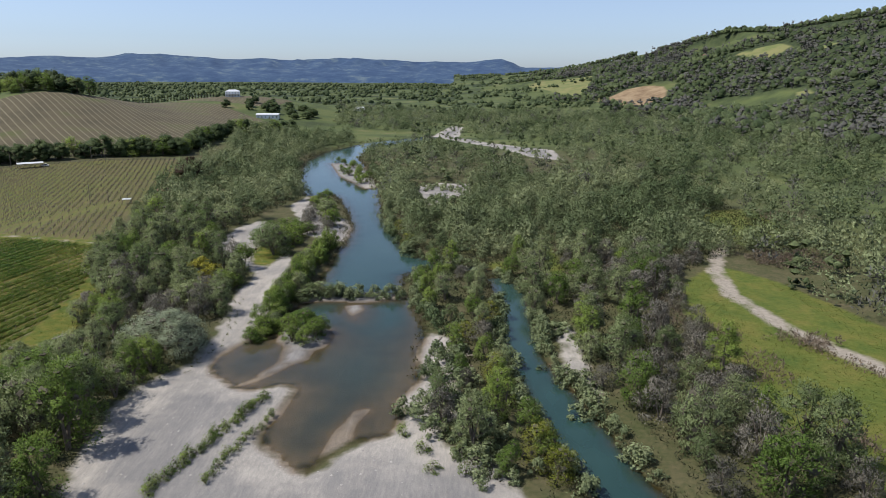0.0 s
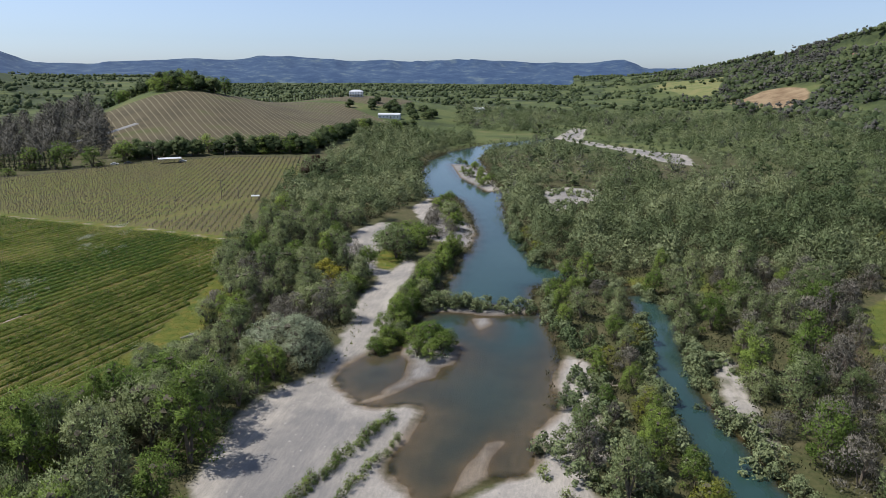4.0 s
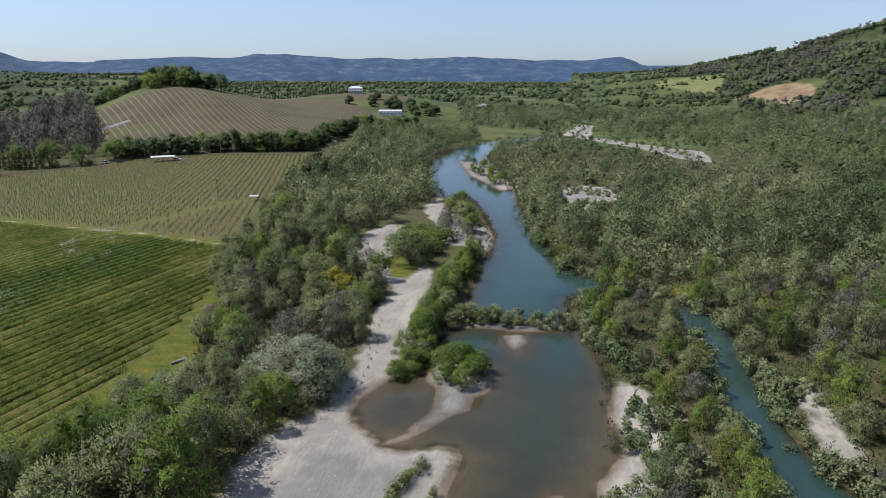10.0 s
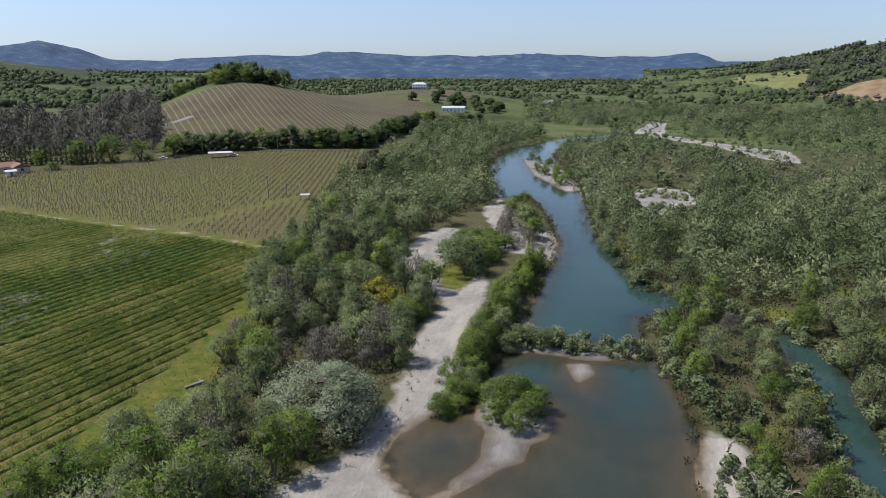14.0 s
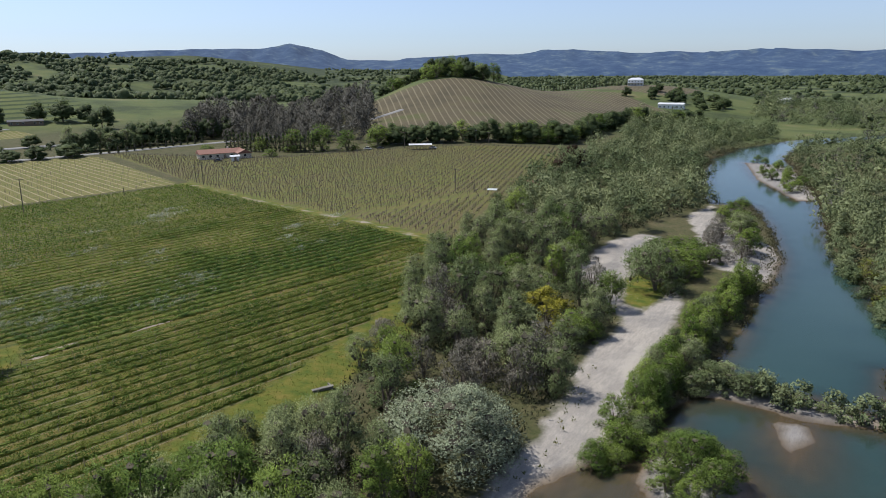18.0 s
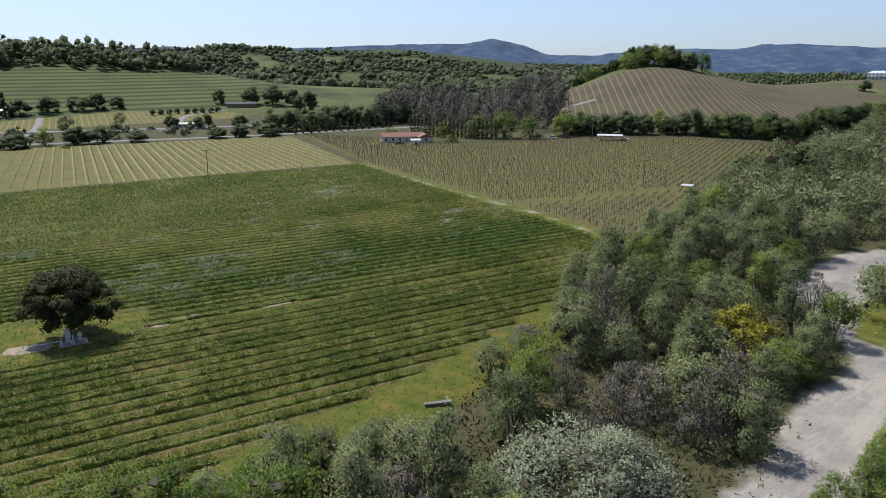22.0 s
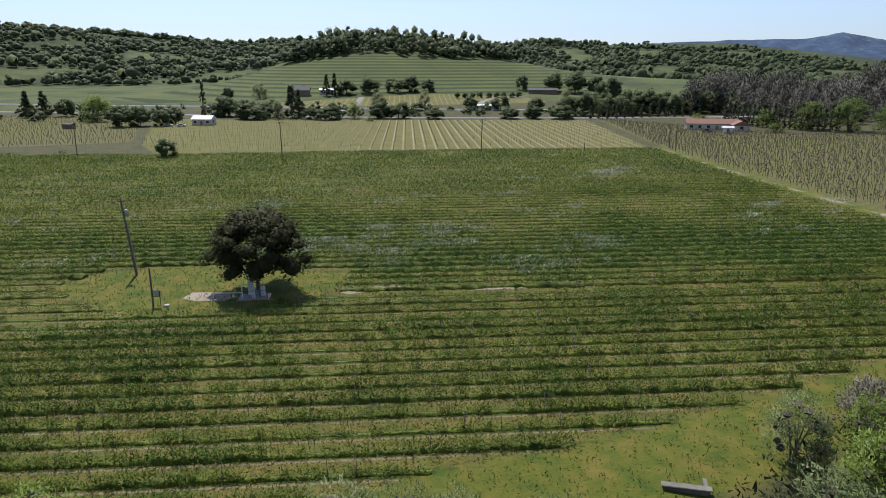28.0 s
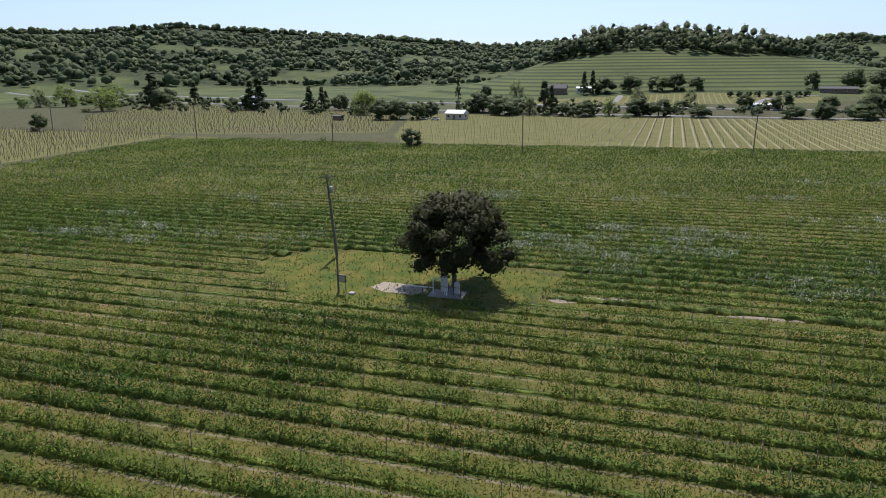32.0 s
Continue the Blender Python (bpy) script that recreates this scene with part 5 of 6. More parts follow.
pn = pn[(pn[:, 0] > -124) & (pn[:, 1] > 40)]
crop_rows("lane_weeds", "yellow-green weeds thick between the near rows", pn, np.full(len(pn), 0.26), 0.32, 6, 0.1, WEED, rng)
FLOWER = foliage("pale_flowers", (0.34, 0.4, 0.3), (0.6, 0.63, 0.53), tint="tint", through=0.2)
fp = []
for cx, cy, n in ((-152, 118, 60), (-152, 127, 70), (-151, 136, 40), (-139, 142, 22), (-139, 150, 22), (-137, 160, 18), (-155, 215, 40), (-210, 201, 50), (-205, 190, 24), (-160, 60, 40), (-158, 72, 30), (-190, 150, 26),
                  (-150, 45, 26), (-170, 170, 18), (-185, 110, 30), (-148, 205, 20), (-180, 78, 24)):
    for _ in range(4):
        ox, oy = rng.normal(size=2) * (4.5, 8)
        m = max(5, n // 2)
        fp.append(np.stack([cx + ox + rng.normal(size=m) * 0.8, cy + oy + rng.normal(size=m) * 2.2], 1))
fp = np.concatenate(fp)
crop_rows("flower_patches", "pale flowering weeds in drifts across the crop", fp, np.full(len(fp), 1.15), 0.4, 18, 0.11, FLOWER, rng)


def box_points(p, z, high, half, rng, lean=0.0):
    """Many thin upright stakes in one array of points and quads."""
    n = len(p)
    o = np.array([(-1, -1), (1, -1), (1, 1), (-1, 1)]) * half
    lo = np.stack([p[:, None, 0] + o[None, :, 0], p[:, None, 1] + o[None, :, 1], np.repeat(z[:, None] - 0.1, 4, 1)], -1)
    hi = lo.copy()
    hi[:, :, 2] = (z + high)[:, None]
    hi[:, :, :2] += rng.normal(size=(n, 1, 2)) * lean
    v = np.concatenate([lo, hi], 1).reshape(-1, 3)
    f = np.array([(0, 1, 5, 4), (1, 2, 6, 5), (2, 3, 7, 6), (3, 0, 4, 7), (4, 5, 6, 7)])
    return v, (f[None] + 8 * np.arange(n)[:, None, None]).reshape(-1, 4)


def stakes(name, label, p, high, half, mat, rng, lean=0.04):
    v, f = box_points(p, heights(p), high * rng.uniform(0.85, 1.1, len(p)), half, rng, lean)
    return tagged(raw(name, v, f, mat), label, "stakes", "", "stuff")


ps, _, _, _ = row_grid(FIELD_A, -11.5, 2.75, 5.2, rng, 0.05)
ps = ps[(~inside(LAWN, ps[:, 0], ps[:, 1])) & (ps[:, 0] > -240)]
stakes("row_stakes", "thin dark stakes along the crop rows", ps, 1.55, 0.022, TIMBER, rng)
pb, rb, _, _ = row_grid(FIELD_B, 18.0, 2.6, 1.7, rng, 0.05)
ok = line_far([(-155, 231), (-138, 288)], pb[:, 0], pb[:, 1]) > 3.0
pb, rb = pb[ok & (rng.rand(len(pb)) < 0.93)], None
VINE = plain("vine_wood", (0.085, 0.06, 0.045), 0.9, vary=0.4, scale=5)
stakes("vine_stakes", "bare vine trunks and stakes in rows", pb, 1.5, 0.045, VINE, rng, 0.1)
arms = np.stack([pb[:, 0], pb[:, 1], heights(pb) + 0.95], 1).repeat(3, 0) + rng.normal(size=(3 * len(pb), 3)) * (0.3, 0.5, 0.16)
v, f = leaves(arms, 0.2, rng, None, 2.0)
tagged(raw("vine_canes", v, f, BARE), "bare and budding vine canes", "vines", "", "stuff")
pc, _, _, _ = row_grid(FIELD_C, 77.0, 3.9, 5.0, rng, 0.05)
stakes("vineyard_posts", "thin vineyard posts in rows", pc, 1.5, 0.04, TIMBER, rng)
pd, _, _, _ = row_grid(FIELD_D, 60.0, 3.2, 2.4, rng, 0.05)
pe, _, _, _ = row_grid(FIELD_E, 105.0, 2.8, 2.6, rng, 0.05)
stakes("south_vine_stakes", "bare vines in the southern vineyard", pe, 1.4, 0.05, VINE, rng, 0.1)
stakes("far_vine_stakes", "bare vines in rows near the road", pd, 0.9, 0.06, VINE, rng, 0.05)

# ---------------------------------------------------------------- roads
ASPHALT = plain("pale_asphalt", (0.2, 0.2, 0.195), 0.9, vary=0.15, scale=1.0)


def ribbon(name, label, line, wide, lift, mat):
    pts = []
    for (x0, y0), (x1, y1) in zip(line, line[1:]):
        n = max(2, int(math.hypot(x1 - x0, y1 - y0) / 8))
        pts += [(x0 + (x1 - x0) * k / n, y0 + (y1 - y0) * k / n) for k in range(n)]
    pts = np.array(pts + [line[-1]], float)
    for _ in range(6):
        pts[1:-1] = (pts[:-2] + 2 * pts[1:-1] + pts[2:]) / 4
    d = np.gradient(pts, axis=0)
    d /= np.linalg.norm(d, axis=1)[:, None]
    nrm = np.stack([-d[:, 1], d[:, 0]], 1)
    z = heights(pts) + lift
    rows = []
    for off, dz in ((-wide / 2 - 0.4, -lift - 0.3), (-wide / 2, 0), (0, 0.06), (wide / 2, 0), (wide / 2 + 0.4, -lift - 0.3)):
        q = pts + nrm * off
        rows.append(np.stack([q[:, 0], q[:, 1], z + dz], 1))
    v = np.stack(rows, 1).reshape(-1, 3)
    k = np.arange(len(pts) - 1)[:, None] * 5 + np.arange(4)[None]
    f = np.stack([k, k + 5, k + 6, k + 1], -1).reshape(-1, 4)
    return tagged(raw(name, v, f, mat), label, "road", "", "structure")


ROAD = [(-760, -420), (-643, -232), (-556, -92), (-496, 42), (-446, 144), (-410, 245), (-396, 300), (-389, 345), (-372, 420), (-330, 500)]
ribbon("road", "pale two-lane country road", ROAD, 6.5, 0.25, ASPHALT)
ribbon("highway", "pale highway beyond the trees", [(x - 62, y + 22) for x, y in ROAD[:-2]], 9, 0.4, ASPHALT)
ribbon("farm_drive", "pale farm drive up to the houses", [(-470, 240), (-500, 262), (-530, 275), (-560, 290), (-575, 330)], 4, 0.15, ASPHALT)
ribbon("farm_lane", "pale lane between two vineyards", [(-470, 160), (-520, 180), (-580, 195)], 4, 0.15, ASPHALT)

# ---------------------------------------------------------------- meadow and banks
def tufts(name, label, p, high, wide, per, leaf, mat, rng):
    n = len(p)
    c = np.repeat(np.stack([p[:, 0], p[:, 1], heights(p)], 1), per, 0)
    c += rng.normal(size=(n * per, 3)) * (wide, wide, 0)
    c[:, 2] += np.repeat(high * rng.uniform(0.6, 1.2, n), per) * rng.uniform(0.1, 1, n * per)
    v, f = strokes(c, leaf * 2.2, rng, np.zeros_like(c))
    return tagged(raw(name, v, f, mat, tint=np.repeat(rng.rand(n), per * 3)), label, "grass", "", "stuff")


GRASS = foliage("grass_blades", (0.08, 0.125, 0.02), (0.21, 0.2, 0.05), tint="tint", through=0.5)
tufts("meadow_grass", "rough green meadow grass", spots(9000, MEADOW, 0.9, rng, ((TRACK[1:-1], 1.0),)), 0.25, 0.4, 7, 0.12, GRASS, rng)
STRIP = [(-86, 60), (-86, 96), (-87, 118), (-88, 136), (-92, 160), (-98, 182), (-108, 206), (-101, 206), (-93, 184), (-86, 160), (-81, 138), (-79, 124), (-77, 100), (-78, 60)]
tufts("field_edge_grass", "yellow-green grass along the field edge", spots(9000, STRIP, 0.7, rng), 0.25, 0.35, 8, 0.1, GRASS, rng)
tufts("lawn_grass", "patchy grass round the lone oak", spots(2500, LAWN, 0.7, rng), 0.12, 0.3, 4, 0.13, GRASS, rng)
reeds = np.concatenate([spots(700, q, 1.2, rng) for q in ([(48, 150), (56, 146), (60, 165), (53, 170)], [(60, 118), (66, 116), (70, 132), (63, 134)], [(74, 140), (86, 118), (89, 121), (77, 146)], [(66, 90), (69, 88), (70, 93), (67, 95)],
                                                      [(95, 200), (120, 190), (130, 215), (102, 216)], [(40, 190), (52, 186), (56, 205), (44, 212)])] + [np.array([(x, y)]) + rng.normal(size=(int(22 * r), 2)) * r for x, y, r in ((62, 144, 2.6), (58, 122, 2.4), (81, 140, 2.6), (66, 97, 1.5), (110, 209, 5), (101, 206, 4), (43, 217, 3), (88, 242, 5), (53, 125, 2.4), (140, 270, 6), (38, 186, 2.5), (47, 172, 2.5))])
tufts("dry_reeds", "pinkish-brown dry reed thickets", reeds, 1.5, 0.4, 14, 0.25, REED, rng)
bank = []
for line in (RIVER[14:31], RIVER[33:], SIDE_CHANNEL):
    q = np.array(line, float)
    for a, b in zip(q[:-1], q[1:]):
        m = int(np.hypot(*(b - a)) * 2.4)
        bank.append(a + (b - a) * rng.rand(m, 1) + rng.normal(size=(m, 2)) * 2.2)
bank = np.concatenate(bank)
sand_here = np.maximum(depth_in(SAND_LEFT, bank[:, 0], bank[:, 1]), depth_in(SAND_BAR, bank[:, 0], bank[:, 1]))
bank = bank[(sand_here < -1) & ~((bank[:, 0] < -18) & (bank[:, 1] < 145)) & ~((bank[:, 0] < 0) & (bank[:, 1] < 118)) & (heights(bank) > WATER - 0.1)]
tufts("bank_reeds", "brown and green brush along the water's edge", bank, 1.3, 0.5, 14, 0.24, foliage("bank_brush", (0.08, 0.085, 0.04), (0.18, 0.165, 0.09), tint="tint"), rng)
BRUSH = foliage("undergrowth", (0.028, 0.035, 0.016), (0.085, 0.085, 0.042), tint="tint")
under = np.concatenate([spots(22000, [q for q in BELT if q[1] < 345], 1.15, rng, WET), spots(34000, EAST, 1.15, rng, WET + ((SAND_RIGHT, 0.3), (SAND_FAR, 0.5)))])
tufts("undergrowth", "tangled brown-green brush under the willows", under, 1.2, 0.55, 11, 0.24, BRUSH, rng)
pebbles = spots(5000, SAND_LEFT, 0.9, rng, WET)
rv, rf = [], []
for i, (x, y) in enumerate(pebbles[:1500]):
    s = 0.09 + 0.22 * rng.rand() ** 4
    a = rng.uniform(0, 6.28, 5)
    base = np.stack([s * np.cos(np.arange(5) * 1.257), s * np.sin(np.arange(5) * 1.257) * 0.8, np.zeros(5) - 0.05], 1)
    rv.append(np.concatenate([base, [[0, 0, s * 0.8]]]) + (x, y, float(ground_z(np.array([x]), np.array([y]))[0])))
    rf.append(np.array([(k, (k + 1) % 5, 5) for k in range(5)]) + 6 * i)
STONE = plain("river_stone", (0.3, 0.28, 0.26), 0.9, vary=0.4, scale=2)
tagged(raw("gravel", np.concatenate(rv), np.concatenate(rf), STONE), "grey river stones scattered over the sand", "stones", "", "stuff")
sprouts = spots(500, [(-62, 112), (-52, 126), (-49, 142), (-54, 165), (-52, 168), (-47, 142), (-50, 124), (-58, 110)], 1.3, rng)
tufts("sand_weeds", "small green weeds on the sand", sprouts, 0.5, 0.25, 8, 0.18, GRASS, rng)


# ---------------------------------------------------------------- driftwood
def driftwood(x, y, long, yaw, thick=0.16, n=5):
    base = tagged(new("driftwood"), "pale dead branch washed up by the river", "driftwood")
    z = float(ground_z(np.array([x]), np.array([y]))[0])
    base.matrix_basis = pose(x, y, z + thick * 0.8, 0, 0, yaw)
    raw("log", *tube([(0, 0, 0), (long * 0.3, 0.1, 0.1), (long * 0.7, -0.1, 0.15), (long, 0.2, 0.1)], [thick, thick * 0.9, thick * 0.6, thick * 0.25], 7), DEADWOOD, base)
    for k in range(n):
        u = rng.uniform(0.3, 0.95) * long
        e = rng.normal(size=3) * (0.8, 0.8, 0.3) + (0.5, 0, 0.5)
        raw("branch", *tube([(u, 0, 0.08), (u + e[0] * 0.5, e[1] * 0.5, 0.2), (u + e[0], e[1], abs(e[2]))], [thick * 0.4, thick * 0.3, 0.02], 5), DEADWOOD, base)
    return base


DEADWOOD = plain("dead_wood", (0.36, 0.31, 0.25), 0.9, vary=0.3, scale=4)
for x, y, l, g in ((2, 128, 5, 40), (4, 124, 4, 100), (6, 126, 4.5, 150), (3, 131, 3.5, 10), (5, 196, 5, 60), (7, 197, 4, 120), (3.5, 198, 4.5, 20), (-1, 140, 3, 75), (1, 118, 3, 200)):
    driftwood(x, y, l, g)

# ---------------------------------------------------------------- poles
GALV = plain("galvanised_metal", (0.42, 0.43, 0.44), 0.45, 0.7, 0.12, 4)
CERAMIC = plain("insulator_ceramic", (0.25, 0.2, 0.17), 0.3, vary=0.1)
WHITE = plain("white_paint", (0.72, 0.72, 0.7), 0.55, vary=0.1, scale=1.5)
CABLE = plain("black_cable", (0.03, 0.03, 0.03), 0.6, vary=0.2)


def block(bm, x0, y0, z0, x1, y1, z1, bevel=0.0):
    g = bmesh.ops.create_cube(bm, size=1.0, matrix=Matrix.Translation(((x0 + x1) / 2, (y0 + y1) / 2, (z0 + z1) / 2)) @ Matrix.Diagonal((x1 - x0, y1 - y0, z1 - z0, 1)))
    if bevel:
        es = {e for v in g["verts"] for e in v.link_edges}
        bmesh.ops.bevel(bm, geom=list(es), offset=bevel, segments=2, affect="EDGES")
    return g


def cuboid(name, mat, parent, *span, bevel=0.0, label=""):
    bm = bmesh.new()
    block(bm, *span, bevel=bevel)
    return part(name, bm, mat, parent, label)


def rod(name, mat, parent, pts, radius, sides=8, label=""):
    r = radius if isinstance(radius, (list, tuple)) else [radius] * len(pts)
    v, f = tube(pts, r, sides)
    return raw(name, v, f, mat, parent, label, flat=False)


def at_ground(x, y):
    return float(ground_z(np.array([float(x)]), np.array([float(y)]))[0])


def utility_pole(x, y, high, lean_x=0.0, lean_y=0.0, yaw=12, arms=1, transformer=False, label="tall dark timber utility pole with a crossarm"):
    base = tagged(new("utility_pole"), label, "utility pole", "utility poles")
    base.matrix_basis = pose(x, y, at_ground(x, y), lean_y, lean_x, yaw)
    rod("pole", TIMBER, base, [(0, 0, -0.5), (0, 0, high * 0.5), (0, 0, high)], [0.17, 0.15, 0.12])
    for k in range(arms):
        z = high - 0.35 - 0.9 * k
        arm = cuboid("crossarm", TIMBER, base, -1.25, 0.1, z - 0.06, 1.25, 0.22, z + 0.06, bevel=0.01)
        for u in (-1.1, -0.45, 0.45, 1.1):
            rod("insulator", CERAMIC, arm, [(u, 0.16, z + 0.06), (u, 0.16, z + 0.13), (u, 0.16, z + 0.24)], [0.03, 0.06, 0.035])
        rod("brace", GALV, base, [(-0.6, 0.16, z - 0.05), (0, 0.12, z - 0.6)], 0.018, 5)
        rod("brace", GALV, base, [(0.6, 0.16, z - 0.05), (0, 0.12, z - 0.6)], 0.018, 5)
    if transformer:
        can = rod("transformer", GALV, base, [(0.38, 0, high - 2.4), (0.38, 0, high - 2.38), (0.38, 0, high - 1.55), (0.38, 0, high - 1.5), (0.38, 0, high - 1.48)], [0.02, 0.24, 0.24, 0.2, 0.02], 12, "grey transformer can")
        rod("bushing", CERAMIC, can, [(0.38, 0.05, high - 1.5), (0.38, 0.05, high - 1.25)], 0.04, 6)
        rod("guy_wire", CABLE, base, [(0, 0, high * 0.45), (0, 4.2, 0.2)], 0.02, 5)
        rod("conduit", GALV, base, [(0.2, 0, 0), (0.18, 0, high * 0.7)], 0.04, 6)
    return base


utility_pole(-144.9, 92.0, 10.6, -5.5, -1.5, 80, transformer=True, label="leaning timber utility pole with a grey transformer")
for x, y, h in ((-262, 118, 11.6), (-254.5, 180, 11.8), (-278.5, 57.5, 10.6), (-302, 1, 12), (-316, -64, 12.5), (-250, 249, 8.4), (-259, 252.5, 7.2)):
    utility_pole(x, y, h, rng.uniform(-1.5, 1.5), rng.uniform(-1.5, 1.5), 60)
for x, y, h in ((-151, 286, 8.6), (-143.5, 287, 6.0), (-245, 384, 9), (-205, 396, 11), (-198, 398, 10), (-330, 470, 12), (-257, 218, 2.8)):
    utility_pole(x, y, h, 0, 0, 20, arms=1 if h > 6.5 else 0, label="thin timber pole at the edge of the vineyard")

short = tagged(new("service_pole"), "short dark timber pole carrying a meter box", "pole")
short.matrix_basis = pose(-130.4, 95.8, at_ground(-130.4, 95.8), 0, 0, 75)
rod("pole", TIMBER, short, [(0, 0, -0.4), (0, 0, 4.7)], [0.12, 0.1])
panel = cuboid("meter_box", plain("brown_metal", (0.1, 0.08, 0.06), 0.6, 0.2), short, 0.12, -0.14, 1.25, 0.95, 0.14, 2.05, bevel=0.02)
cuboid("door", GALV, panel, 0.18, -0.165, 1.32, 0.89, -0.142, 1.98, bevel=0.005)
rod("panel_leg", TIMBER, short, [(0.9, 0, -0.2), (0.9, 0, 1.3)], 0.045, 6)
cuboid("pull_box", plain("concrete", (0.42, 0.41, 0.39), 0.9), short, 1.3, -0.3, 0, 1.9, 0.3, 0.22, bevel=0.03)

# ---------------------------------------------------------------- pump under the oak
pump = tagged(new("pump_station"), "white irrigation pump, cabinet and pipes in the oak's shade", "pump")
pump.matrix_basis = pose(-130.6, 107.0, at_ground(-130.6, 107.0), 0, 0, 80)
cab = cuboid("cabinet", WHITE, pump, -0.35, 0.5, 0.15, 0.35, 1.0, 2.1, bevel=0.03)
cuboid("cabinet_door", WHITE, cab, -0.3, 0.47, 0.25, 0.3, 0.498, 2.0, bevel=0.006)
tank = rod("tank", WHITE, pump, [(1.5, 0.3, 0.1), (1.5, 0.3, 0.15), (1.5, 0.3, 1.25), (1.5, 0.3, 1.4), (1.5, 0.3, 1.45)], [0.05, 0.3, 0.3, 0.2, 0.03], 14, "white pressure tank")
rod("valve", GALV, tank, [(1.5, 0.3, 1.42), (1.5, 0.3, 1.7)], 0.05, 8)
rod("pipe", WHITE, pump, [(-4.4, -0.4, 0.1), (-4.4, -0.4, 0.75), (-4.3, -0.4, 0.82), (-0.9, -0.4, 0.82)], 0.07)
rod("pipe", WHITE, pump, [(-0.9, -0.4, 0.1), (-0.9, -0.4, 1.75), (-0.8, -0.4, 1.85), (0.2, -0.35, 1.85), (0.3, -0.3, 1.75), (0.3, -0.3, 0.1)], 0.075)
rod("pipe", WHITE, pump, [(0.6, -0.6, 0.0), (0.6, -0.6, 1.5)], 0.09)
cuboid("slab", plain("pump_slab", (0.33, 0.31, 0.29), 0.9), pump, -1.4, -1.1, -0.2, 2.4, 1.3, 0.1, bevel=0.03)
motor = rod("motor", plain("blue_grey_paint", (0.2, 0.23, 0.27), 0.5), pump, [(0.9, 0.1, 0.1), (0.9, 0.1, 0.9), (0.9, 0.1, 0.95)], [0.22, 0.22, 0.08], 12)
rod("fence_post", TIMBER, pump, [(2.2, -0.9, -0.2), (2.2, -0.9, 1.3)], 0.05, 6)
rod("fence_post", TIMBER, pump, [(-1.3, -0.9, -0.2), (-1.3, -0.9, 1.3)], 0.05, 6)
rod("rail", TIMBER, pump, [(-1.3, -0.9, 1.15), (2.2, -0.9, 1.15)], 0.035, 6)
PALE = plain("dry_sandy_soil", (0.3, 0.25, 0.195), 0.95, vary=0.25, scale=0.8)
for name, poly in (("bare_soil", [(-134.6, 100), (-133.4, 104.8), (-131.6, 105.2), (-130.2, 104), (-131, 100.6), (-132.6, 98.8)]), ("bare_soil", [(-131, 119), (-130.4, 126), (-129.4, 126.5), (-128.6, 119), (-129.8, 117.6)]),
                   ("bare_soil", [(-143.4, 112), (-142.2, 121), (-141.6, 121), (-142.6, 112)]), ("bare_soil", [(-126.6, 134), (-124.2, 147.5), (-123.6, 147.4), (-125.8, 134)]), ("bare_soil", [(-120.6, 166), (-117.4, 184), (-116.7, 184), (-119.8, 166)])):
    q = np.array(poly)
    c = q.mean(0)
    ring_pts = np.concatenate([(c + (q - c) * 1.0), (c + (q - c) * 0.6)])
    h = np.concatenate([np.full(len(q), 0.005), np.full(len(q), 0.07)])
    v = np.column_stack([ring_pts, heights(ring_pts) + h])
    n = len(q)
    f = [(k, (k + 1) % n, n + (k + 1) % n, n + k) for k in range(n)]
    bm = bmesh.new()
    bv = [bm.verts.new(p) for p in v]
    for a in f:
        bm.faces.new([bv[k] for k in a])
    bm.faces.new(bv[n:])
    tagged(part(name, bm, PALE, None), "bare pale sandy soil in the crop field", "soil", "", "structure")

# ---------------------------------------------------------------- the slab at the field edge
culvert = tagged(new("concrete_wall"), "weathered concrete culvert wall at the field edge", "culvert")
culvert.matrix_basis = pose(-81.5, 135, at_ground(-81.5, 135), 0, 0, 62)
CONC = plain("weathered_concrete", (0.17, 0.16, 0.138), 0.9, vary=0.35, scale=1.2)
cuboid("wall", CONC, culvert, -1.5, -0.2, -0.8, 1.5, 0.2, 0.3, bevel=0.04)
cuboid("cap", CONC, culvert, -1.65, -0.3, 0.3, 1.65, 0.3, 0.4, bevel=0.03)
cuboid("wing", CONC, culvert, 1.2, 0.2, -0.8, 1.48, 1.4, 0.29, bevel=0.03)
kerb = tagged(new("concrete_kerb"), "long pale concrete kerb in the grass", "kerb")
kerb.matrix_basis = pose(-79.6, 108.5, at_ground(-79.6, 108.5), 0, 0, 4)
cuboid("kerb_wall", CONC, kerb, -0.2, -4.6, -0.4, 0.2, 4.6, 0.3, bevel=0.03)


# ---------------------------------------------------------------- buildings
GLASS = plain("dark_window_glass", (0.03, 0.035, 0.04), 0.12, vary=0.1)
TILE = plain("terracotta_tiles", (0.22, 0.105, 0.075), 0.8, vary=0.25, scale=2)
SLATE = plain("dark_shingles", (0.08, 0.08, 0.085), 0.85, vary=0.25, scale=2)
STUCCO = plain("cream_stucco", (0.55, 0.5, 0.42), 0.85, vary=0.12, scale=1)
BOARD = plain("brown_boards", (0.2, 0.14, 0.1), 0.8, vary=0.25, scale=2)
TINROOF = plain("white_metal_roof", (0.68, 0.69, 0.7), 0.4, 0.2, 0.08, 1)
GREYROOF = plain("pale_grey_roof", (0.5, 0.52, 0.55), 0.6, 0.1, 0.12, 1)


